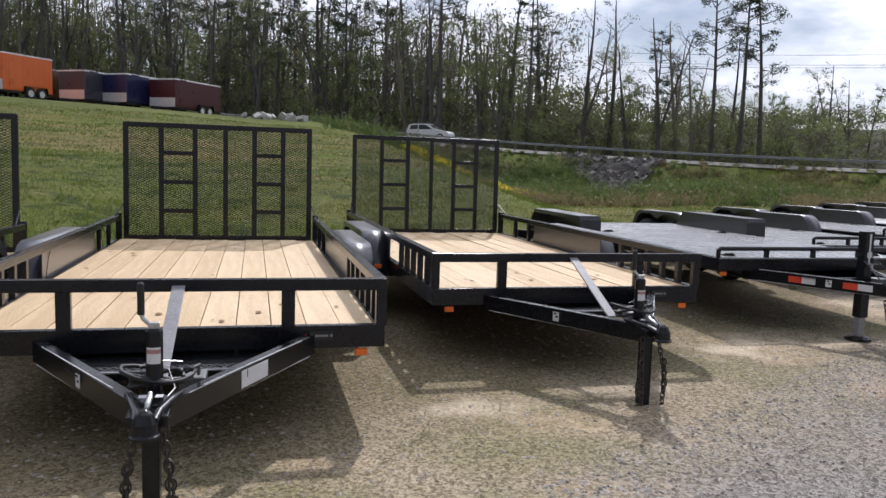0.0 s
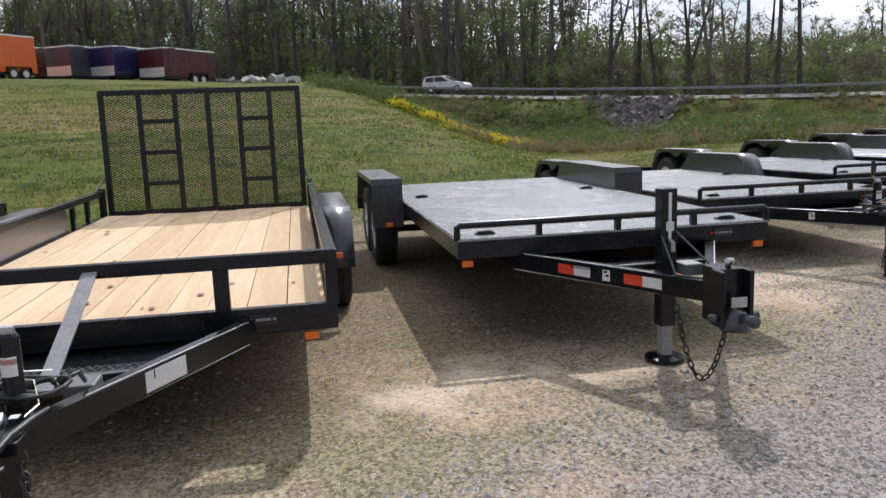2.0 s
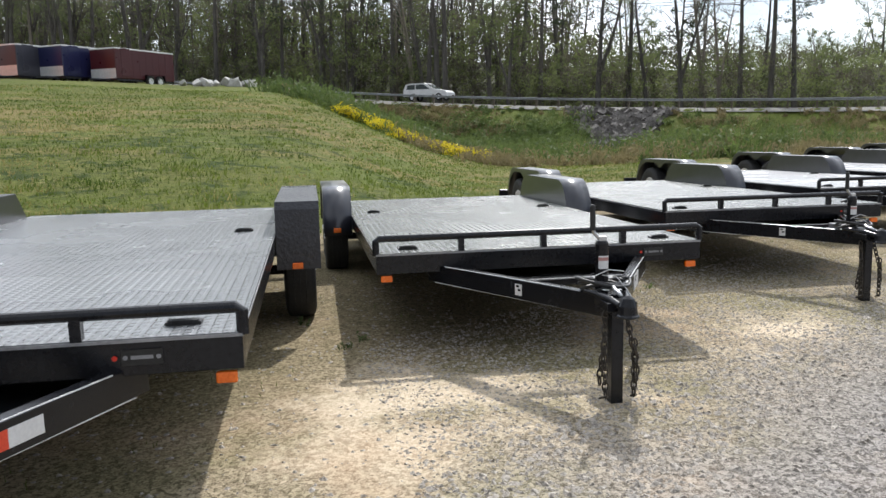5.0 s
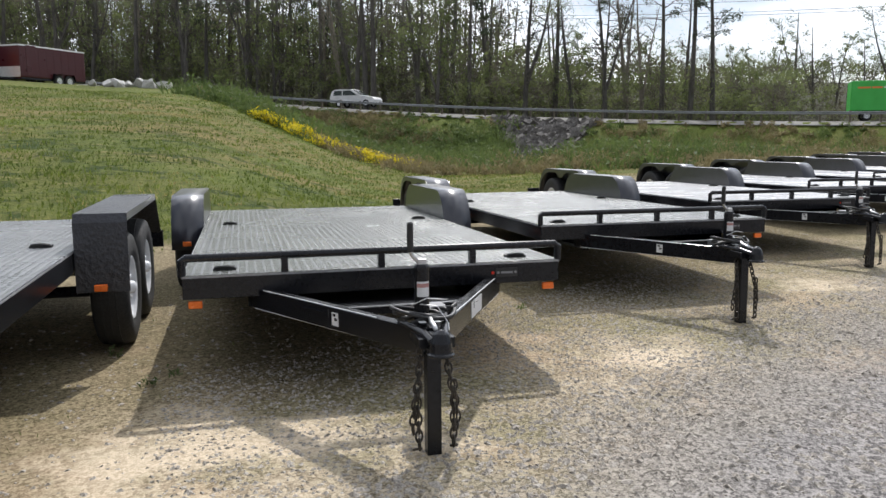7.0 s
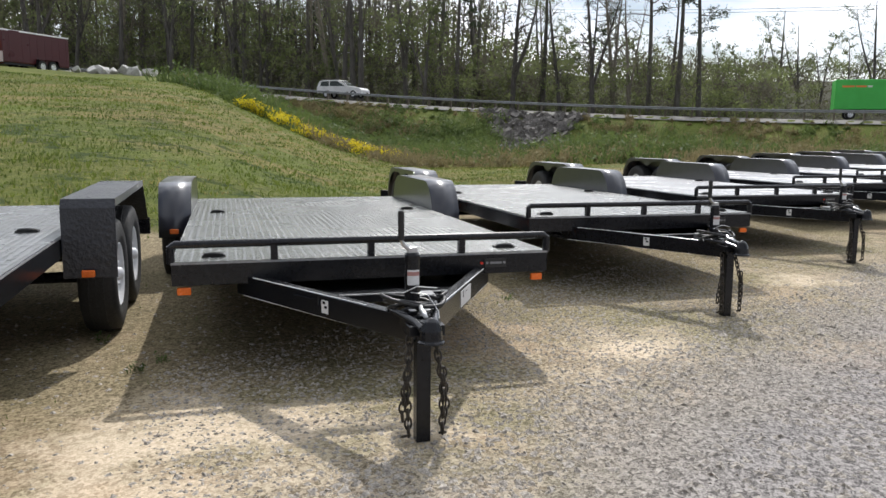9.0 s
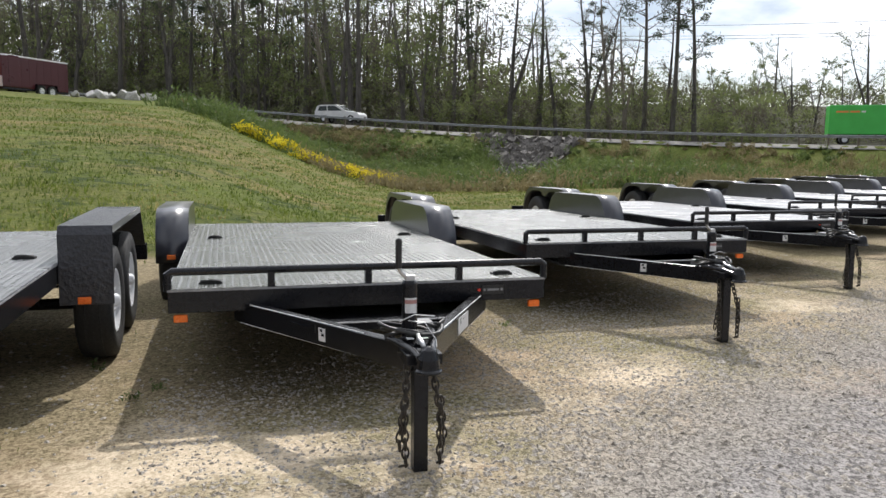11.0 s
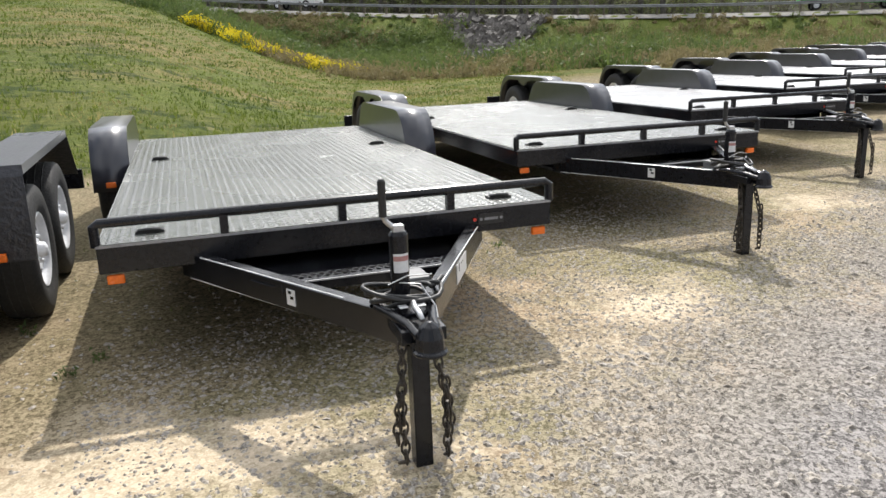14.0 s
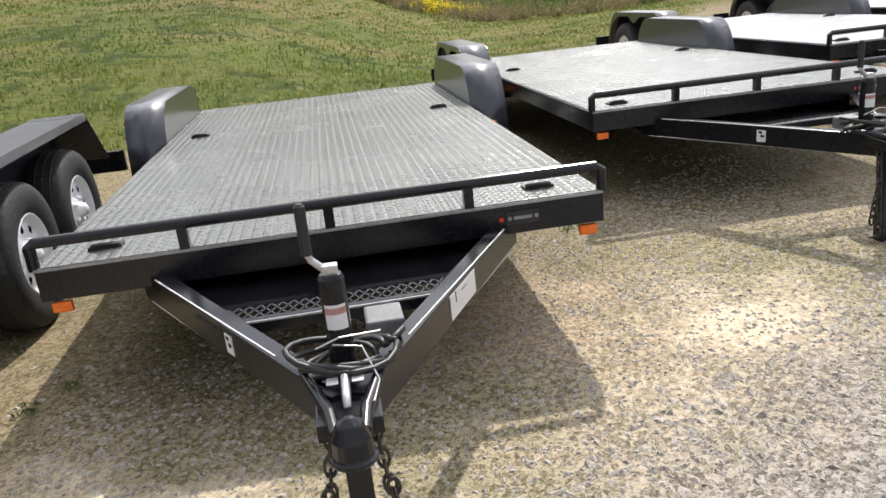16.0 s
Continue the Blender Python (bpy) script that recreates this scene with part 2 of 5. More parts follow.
# ---- mesh tools ----
class Build:
    """Collects vertices and faces of one part."""

    def __init__(self):
        self.v, self.f = [], []

    def box(self, x0, y0, z0, x1, y1, z1, m=None):
        k = len(self.v)
        pts = [Vector(p) for p in ((x0, y0, z0), (x1, y0, z0), (x1, y1, z0), (x0, y1, z0), (x0, y0, z1), (x1, y0, z1), (x1, y1, z1), (x0, y1, z1))]
        self.v += [tuple(m @ p) if m else tuple(p) for p in pts]
        self.f += [tuple(k + i for i in q) for q in ((0, 3, 2, 1), (4, 5, 6, 7), (0, 1, 5, 4), (1, 2, 6, 5), (2, 3, 7, 6), (3, 0, 4, 7))]
        return self

    def beam(self, a, b, w, h, up=(0, 0, 1)):
        """A bar of section w x h from a to b."""
        a, b = Vector(a), Vector(b)
        d = b - a
        y = d.normalized()
        x = y.cross(Vector(up)).normalized()
        z = x.cross(y)
        m = Matrix((x, y, z)).transposed().to_4x4()
        m.translation = a
        return self.box(-w / 2, 0, -h / 2, w / 2, d.length, h / 2, m)

    def tube(self, pts, radii, sides=8, caps=True):
        pts = [Vector(p) for p in pts]
        if not hasattr(radii, "__len__"):
            radii = [radii] * len(pts)
        k0 = len(self.v)
        ref = None
        for i, p in enumerate(pts):
            d = (pts[min(i + 1, len(pts) - 1)] - pts[max(i - 1, 0)]).normalized()
            if ref is None:
                ref = Vector((1, 0, 0)) if abs(d.x) < 0.8 else Vector((0, 1, 0))
            u = (ref - d * ref.dot(d)).normalized()
            w = d.cross(u)
            ref = u
            for j in range(sides):
                a = 2 * math.pi * j / sides
                self.v.append(tuple(p + (u * math.cos(a) + w * math.sin(a)) * radii[i]))
        for i in range(len(pts) - 1):
            for j in range(sides):
                a, b = k0 + i * sides + j, k0 + i * sides + (j + 1) % sides
                self.f.append((a, b, b + sides, a + sides))
        if caps:
            self.f.append(tuple(k0 + j for j in reversed(range(sides))))
            self.f.append(tuple(k0 + (len(pts) - 1) * sides + j for j in range(sides)))
        return self

    def ring(self, c, r, t, axis=(0, 0, 1), n=12, s=5, squash=(1, 1)):
        """A closed torus or chain link."""
        q = Vector((0, 0, 1)).rotation_difference(Vector(axis))
        k0 = len(self.v)
        for i in range(n):
            a = 2 * math.pi * i / n
            for j in range(s):
                b = 2 * math.pi * j / s
                p = Vector(((r + t * math.cos(b)) * math.cos(a) * squash[0], (r + t * math.cos(b)) * math.sin(a) * squash[1], t * math.sin(b)))
                self.v.append(tuple(Vector(c) + q @ p))
        for i in range(n):
            for j in range(s):
                self.f.append((k0 + i * s + j, k0 + ((i + 1) % n) * s + j, k0 + ((i + 1) % n) * s + (j + 1) % s, k0 + i * s + (j + 1) % s))
        return self

    def sheet(self, profile, x0, x1):
        """A strip along x over an open profile of (y, z)."""
        k = len(self.v)
        for y, z in profile:
            self.v += [(x0, y, z), (x1, y, z)]
        for i in range(len(profile) - 1):
            self.f.append((k + 2 * i, k + 2 * i + 1, k + 2 * i + 3, k + 2 * i + 2))
        return self

    def poly(self, pts):
        k = len(self.v)
        self.v += [tuple(p) for p in pts]
        self.f.append(tuple(range(k, k + len(pts))))
        return self

    def mesh(self, name, material, smooth=False):
        me = bpy.data.meshes.new(name)
        me.from_pydata(self.v, [], self.f)
        me.materials.append(material)
        if smooth:
            me.polygons.foreach_set("use_smooth", [True] * len(me.polygons))
        me.update()
        return me

    def part(self, name, material, parent=None, smooth=False, bevel=0.0, thick=0.0, label=""):
        ob = new(name, self.mesh(name, material, smooth))
        if parent:
            ob.parent = parent
        if thick:
            md = ob.modifiers.new("solid", "SOLIDIFY")
            md.thickness = thick
            md.offset = -1
        if bevel:
            md = ob.modifiers.new("edge", "BEVEL")
            md.width = bevel
            md.segments = 2
            md.limit_method = "ANGLE"
        return tagged(ob, label)


# ---- ground ----
ROAD_P, ROAD_D = Vector((20, 75)), Vector((0.78, -0.62)).normalized()
ROAD_N = Vector((-ROAD_D.y, ROAD_D.x))      # away from the lot


def step(a, b, x):
    t = min(1.0, max(0.0, (x - a) / (b - a)))
    return t * t * (3 - 2 * t)


def road_z(x):
    return 2.2 + (max(0.0, 58 - min(58, max(x, -40))) / 53) ** 2 * 3.1


def toe(x):
    d = max(-6, min(x, 30) - 3)
    return 12.0 + 0.2 * d + 0.035 * d * max(d, 0)


def ground_z(x, y):
    if y < 6:
        return 0.0
    rel = Vector((x, y)) - ROAD_P
    away = rel.dot(ROAD_N)
    foot = ROAD_P + ROAD_D * rel.dot(ROAD_D)
    rz = road_z(foot.x)
    t = y - toe(x) + 0.5
    left = (4.15 + 0.045 * max(0, min(40, 2 - x))) * (1 - (1 - min(1, max(0, t / 42))) ** 1.25)
    right = -0.021 * max(0, min(t, 46))
    q = (x - 7) / max(4, y - 3)
    w = step(-0.02, 0.30, q)
    h = left * (1 - w) + right * w
    h += noise.noise((x * 0.14, y * 0.14, 0)) * 0.14 * min(1, max(0, t / 6))
    bank = rz - 0.42 * max(0, -away)
    bank += noise.noise((x * 0.3, y * 0.3, 5)) * 0.3 * min(1, max(0, -away / 3))
    if away > -0.5:
        return rz - 0.05 if away < 15 else rz - 0.05 - 0.4 * step(15, 19, away) + min(10, 0.11 * max(0, away - 20))
    return max(h, bank) if bank > h else h


def spaced(lo, hi, near_lo, near_hi, near, far):
    """Grid lines, close together over the near stretch and wide beyond."""
    xs, x = [], near_lo
    while x <= near_hi:
        xs.append(x)
        x += near
    s, x = near, near_lo
    while x > lo:
        s *= 1.12
        x -= min(s, far)
        xs.insert(0, x)
    s, x = near, xs[-1]
    while x < hi:
        s *= 1.12
        x += min(s, far)
        xs.append(x)
    return xs


gx, gy = spaced(-2500, 2500, -20, 62, 0.8, 300), spaced(-2500, 2500, 8, 92, 0.8, 300)
gm = Build()
gm.v = [(x, y, ground_z(x, y)) for y in gy for x in gx]
nx = len(gx)
gm.f = [(j * nx + i, j * nx + i + 1, (j + 1) * nx + i + 1, (j + 1) * nx + i) for j in range(len(gy) - 1) for i in range(nx - 1)]


def ground_material():
    m = bpy.data.materials.new("ground_gravel_and_grass")
    m.use_nodes = True
    n, l = m.node_tree.nodes, m.node_tree.links
    b = n["Principled BSDF"]
    b.inputs["Roughness"].default_value = 0.92
    b.inputs["Specular IOR Level"].default_value = 0.1
    geo = n.new("ShaderNodeNewGeometry")

    def tex(scale, detail=5, rough=0.55):
        t = n.new("ShaderNodeTexNoise")
        t.inputs["Scale"].default_value = scale
        t.inputs["Detail"].default_value = detail
        t.inputs["Roughness"].default_value = rough
        l.new(geo.outputs["Position"], t.inputs["Vector"])
        return t.outputs["Fac"]

    def ramp(src, a, b_):
        r = n.new("ShaderNodeMapRange")
        r.interpolation_type = "SMOOTHSTEP"
        r.inputs["From Min"].default_value = a
        r.inputs["From Max"].default_value = b_
        l.new(src, r.inputs["Value"])
        return r.outputs["Result"]

    def mix(f, a, b_):
        x = n.new("ShaderNodeMix")
        x.data_type = "RGBA"
        l.new(f, x.inputs["Factor"])
        for key, val in (("A", a), ("B", b_)):
            if isinstance(val, tuple):
                x.inputs[key].default_value = (*val, 1)
            else:
                l.new(val, x.inputs[key])
        return x.outputs["Result"]

    def calc(op, a, b_):
        x = n.new("ShaderNodeMath")
        x.operation = op
        for i, val in enumerate((a, b_)):
            if isinstance(val, (int, float)):
                x.inputs[i].default_value = val
            else:
                l.new(val, x.inputs[i])
        return x.outputs[0]

    sep = n.new("ShaderNodeSeparateXYZ")
    l.new(geo.outputs["Position"], sep.inputs[0])
    px, py = sep.outputs["X"], sep.outputs["Y"]
    # crushed stone, cell by cell
    vor = n.new("ShaderNodeTexVoronoi")
    vor.inputs["Scale"].default_value = 58
    l.new(geo.outputs["Position"], vor.inputs["Vector"])
    vor2 = n.new("ShaderNodeTexVoronoi")
    vor2.inputs["Scale"].default_value = 165
    l.new(geo.outputs["Position"], vor2.inputs["Vector"])
    bw = n.new("ShaderNodeRGBToBW")
    l.new(vor.outputs["Color"], bw.inputs[0])
    bw2 = n.new("ShaderNodeRGBToBW")
    l.new(vor2.outputs["Color"], bw2.inputs[0])
    cell = calc("ADD", calc("MULTIPLY", bw.outputs[0], 0.55), calc("MULTIPLY", bw2.outputs[0], 0.45))
    stone = mix(ramp(cell, 0.2, 0.8), (0.075, 0.070, 0.068), (0.365, 0.342, 0.325))
    tan = mix(ramp(cell, 0.15, 0.85), (0.12, 0.095, 0.060), (0.51, 0.425, 0.295))
    # tan strip beside the trailers, grey stone in the drive
    lane = calc("SUBTRACT", py, calc("MULTIPLY", px, 0.52))
    strip = ramp(calc("ADD", lane, calc("MULTIPLY", tex(0.55), 1.6)), 1.6, 3.6)
    gravel = mix(strip, stone, tan)
    gravel = mix(calc("MULTIPLY", ramp(tex(0.8, 7, 0.65), 0.50, 0.66), calc("ADD", 0.2, calc("MULTIPLY", strip, 0.45))), gravel, mix(ramp(cell, 0.1, 0.9), (0.36, 0.25, 0.16), (0.64, 0.49, 0.34)))
    gravel = mix(calc("MULTIPLY", ramp(tex(0.9, 7, 0.72), 0.42, 0.60), calc("MULTIPLY", strip, 0.6)), gravel, mix(ramp(cell, 0.2, 0.8), (0.075, 0.075, 0.030), (0.26, 0.245, 0.125)))
    # browner, weedier ground further in between the trailers
    inner = calc("MULTIPLY", ramp(calc("ADD", lane, calc("MULTIPLY", tex(0.9, 6, 0.7), 1.6)), 3.7, 4.9), 0.72)
    gravel = mix(inner, gravel, mix(ramp(cell, 0.15, 0.85), (0.085, 0.068, 0.036), (0.30, 0.245, 0.145)))
    # bare sandy spots where trailers were dragged
    for cx, cy, cr in ((7.35, 7.05, 0.5), (7.8, 6.92, 0.45), (8.2, 6.75, 0.35), (9.95, 7.65, 0.42), (9.45, 7.2, 0.2), (7.15, 6.5, 0.45), (4.1, 5.25, 0.4), (4.6, 5.45, 0.35), (5.3, 5.3, 0.3), (1.55, 4.2, 0.35), (2.6, 4.4, 0.3), (12.5, 9.1, 0.4)):
        dx = calc("MULTIPLY", calc("SUBTRACT", px, cx), 0.8)
        dy = calc("SUBTRACT", py, cy)
        dist = calc("SQRT", calc("ADD", calc("MULTIPLY", dx, dx), calc("MULTIPLY", dy, dy)), 0.0)
        spot = ramp(calc("ADD", calc("SUBTRACT", cr, dist), calc("MULTIPLY", calc("SUBTRACT", tex(2.2, 7, 0.7), 0.5), 1.5)), -0.05, 0.5)
        gravel = mix(calc("MULTIPLY", spot, 0.88), gravel, mix(ramp(cell, 0.1, 0.9), (0.46, 0.37, 0.26), (0.72, 0.61, 0.46)))
    # turf
    blade = n.new("ShaderNodeTexNoise")
    blade.inputs["Scale"].default_value = 9
    blade.inputs["Detail"].default_value = 8
    blade.inputs["Roughness"].default_value = 0.75
    l.new(geo.outputs["Position"], blade.inputs["Vector"])
    turf = mix(ramp(blade.outputs["Fac"], 0.30, 0.70), (0.048, 0.066, 0.013), (0.13, 0.152, 0.032))
    # mown growth in broad lighter drifts, dry in the middle of the slope, tufted low down
    turf = mix(calc("MULTIPLY", ramp(tex(0.11, 4, 0.6), 0.42, 0.62), 0.6), turf, mix(ramp(blade.outputs["Fac"], 0.3, 0.7), (0.085, 0.115, 0.020), (0.155, 0.182, 0.040)))
    drift = n.new("ShaderNodeTexNoise")
    drift.inputs["Scale"].default_value = 1.0
    drift.inputs["Detail"].default_value = 7
    drift.inputs["Roughness"].default_value = 0.68
    squash = n.new("ShaderNodeMapping")
    squash.inputs["Scale"].default_value = (0.16, 0.42, 0.4)
    l.new(geo.outputs["Position"], squash.inputs["Vector"])
    l.new(squash.outputs["Vector"], drift.inputs["Vector"])
    slope = calc("MULTIPLY", ramp(py, 17.0, 22.0), ramp(calc("MULTIPLY", py, -1.0), -42.0, -31.0))
    turf = mix(calc("MULTIPLY", ramp(drift.outputs["Fac"], 0.42, 0.58), calc("ADD", 0.18, calc("MULTIPLY", slope, 0.62))), turf, mix(ramp(blade.outputs["Fac"], 0.35, 0.65), (0.13, 0.10, 0.035), (0.26, 0.205, 0.09)))
    low = ramp(calc("MULTIPLY", py, -1.0), -30.0, -20.0)
    turf = mix(calc("MULTIPLY", ramp(tex(1.3, 7, 0.72), 0.50, 0.60), calc("ADD", 0.2, calc("MULTIPLY", low, 0.65))), turf, (0.026, 0.046, 0.010))
    turf = mix(calc("MULTIPLY", ramp(tex(2.4, 6, 0.7), 0.58, 0.68), calc("MULTIPLY", low, 0.7)), turf, (0.24, 0.215, 0.095))
    d = calc("SUBTRACT", px, 3.0)
    dp = calc("MAXIMUM", d, 0.0)
    line = calc("ADD", calc("MULTIPLY", d, 0.2), calc("MULTIPLY", calc("MULTIPLY", dp, dp), 0.035))
    edge = calc("SUBTRACT", calc("ADD", calc("SUBTRACT", py, line), calc("MULTIPLY", tex(0.9, 7, 0.65), 3.0)), 1.5)
    # the right-hand limit keeps the lot from running under the bank
    far = ramp(py, 24.0, 27.0)
    grass = calc("MAXIMUM", ramp(edge, 11.4, 12.6), far)
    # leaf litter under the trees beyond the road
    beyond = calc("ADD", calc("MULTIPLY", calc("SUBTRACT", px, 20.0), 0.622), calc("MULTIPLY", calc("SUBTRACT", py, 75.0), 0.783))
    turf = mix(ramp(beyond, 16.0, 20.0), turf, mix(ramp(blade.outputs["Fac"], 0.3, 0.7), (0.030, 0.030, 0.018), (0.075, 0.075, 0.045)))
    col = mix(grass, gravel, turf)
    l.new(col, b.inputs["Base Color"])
    bp = n.new("ShaderNodeBump")
    bp.inputs["Strength"].default_value = 0.5
    bp.inputs["Distance"].default_value = 0.045
    l.new(calc("ADD", calc("MULTIPLY", cell, 0.6), calc("MULTIPLY", calc("MULTIPLY", blade.outputs["Fac"], grass), 2.2)), bp.inputs["Height"])
    l.new(bp.outputs["Normal"], b.inputs["Normal"])
    return m


tagged(gm.part("ground", ground_material(), smooth=True), "gravel lot running into a grassy bank", "ground", kind="structure")


def along(s, off=0.0, up=0.0):
    """A point on the road: metres along it, off sideways (plus: away from the lot)."""
    p = ROAD_P + ROAD_D * s + ROAD_N * off
    return Vector((p.x, p.y, road_z((ROAD_P + ROAD_D * s).x) + up))


def ribbon(a, b, up, s0=-170, s1=330):
    k = Build()
    ss = list(range(s0, s1 + 1, 5))
    for s in ss:
        k.v += [tuple(along(s, a, up)), tuple(along(s, b, up))]
    k.f = [(2 * i, 2 * i + 2, 2 * i + 3, 2 * i + 1) for i in range(len(ss) - 1)]
    return k


tagged(ribbon(0.2, 12.5, 0.04).part("road", ASPHALT), "grey asphalt highway along the top of the bank", "road", kind="structure")
shoulder = Build()
sh = list(range(-120, 200, 4))
for i in sh:
    shoulder.v += [tuple(along(i, -1.0, -0.30)), tuple(along(i, 0.25, 0.03))]
shoulder.f = [(2 * i, 2 * i + 2, 2 * i + 3, 2 * i + 1) for i in range(len(sh) - 1)]
tagged(shoulder.part("road_shoulder", SHOULDER), "pale gravel shoulder under the guard rail", "road shoulder", kind="structure")
for off in (1.6, 5.2, 8.8):
    tagged(ribbon(off, off + 0.14, 0.046).part("trim", ROADPAINT), "painted line on the road", "road line", kind="structure")


# ---- trailers: origin under the middle of the deck's front edge, +y to the rear, coupler at -y ----
def holder(name):
    ob = new(name)
    ob.empty_display_size = 0.2
    return ob


def wheel_mesh():
    """Tyre and dished eight-hole rim about the x axis; the rim looks towards +x."""
    t = Build()
    prof = [(-0.09, 0.20), (-0.105, 0.235), (-0.108, 0.29), (-0.095, 0.335), (-0.08, 0.348), (-0.03, 0.352), (0.03, 0.352), (0.08, 0.348), (0.095, 0.335), (0.108, 0.29), (0.105, 0.235), (0.09, 0.20)]
    n = 30
    for i in range(n):
        a = 2 * math.pi * i / n
        t.v += [(x, r * math.cos(a), r * math.sin(a)) for x, r in prof]
    k = len(prof)
    t.f = [(i * k + j, i * k + j + 1, ((i + 1) % n) * k + j + 1, ((i + 1) % n) * k + j) for i in range(n) for j in range(k - 1)]
    for x in (-0.04, 0.0, 0.04):
        t.ring((x, 0, 0), 0.351, 0.006, (1, 0, 0), 32, 3)
    r = Build()
    prof = [(0.085, 0.205), (0.095, 0.195), (0.06, 0.175), (0.05, 0.165), (0.058, 0.15), (0.062, 0.115), (0.055, 0.075), (0.075, 0.055), (0.075, 0.0)]
    k, n = len(prof), 24
    for i in range(n):
        a = 2 * math.pi * i / n
        r.v += [(x, q * math.cos(a), q * math.sin(a)) for x, q in prof]
    for i in range(n):
        for j in range(k - 1):
            if j == 4 and i % 3 == 0:
                continue
            r.f.append((i * k + j, i * k + j + 1, ((i + 1) % n) * k + j + 1, ((i + 1) % n) * k + j))
    r.tube([(-0.02, 0, 0), (0.10, 0, 0), (0.115, 0, 0)], [0.045, 0.04, 0.02], 12)
    for i in range(5):
        a = 2 * math.pi * i / 5
        r.tube([(0.05, 0.07 * math.cos(a), 0.07 * math.sin(a)), (0.082, 0.07 * math.cos(a), 0.07 * math.sin(a))], 0.011, 6)
    return t.mesh("tyre", RUBBER, True), r.mesh("rim", RIM, True)


TYRE, RIMMESH = wheel_mesh()


def wheels(parent, ys, x, r=0.352):
    for y in ys:
        for side in (-1, 1):
            w = new("wheel", TYRE)
            w.parent = parent
            w.matrix_basis = pose(side * x, y, r, 0, 0, 0 if side > 0 else 180)
            q = new("rim", RIMMESH)
            q.parent = w
            tagged(q, "white painted steel rim")


def chain(path, k):
    """Links hung along a path."""
    pts = [Vector(p) for p in path]
    flip = 0
    for a, b in zip(pts, pts[1:]):
        n = max(1, round((b - a).length / 0.036))
        for i in range(n):
            c = a.lerp(b, (i + 0.5) / n)
            d = (b - a).normalized()
            e = d.cross(Vector((0, 1, 0.1)) if flip else Vector((1, 0.1, 0))).normalized()
            q = Matrix((d, e.cross(d), e)).transposed()
            k0 = len(k.v)
            k.ring((0, 0, 0), 0.016, 0.0048, (0, 0, 1), 10, 5, (1.5, 0.9))
            k.v[k0:] = [tuple(q @ Vector(v) + c) for v in k.v[k0:]]
            flip = 1 - flip


def wavy(pts, rnd, amp):
    return [tuple(Vector(p) + Vector((rnd.uniform(-amp, amp), rnd.uniform(-amp, amp), rnd.uniform(-amp, amp)))) for p in pts]


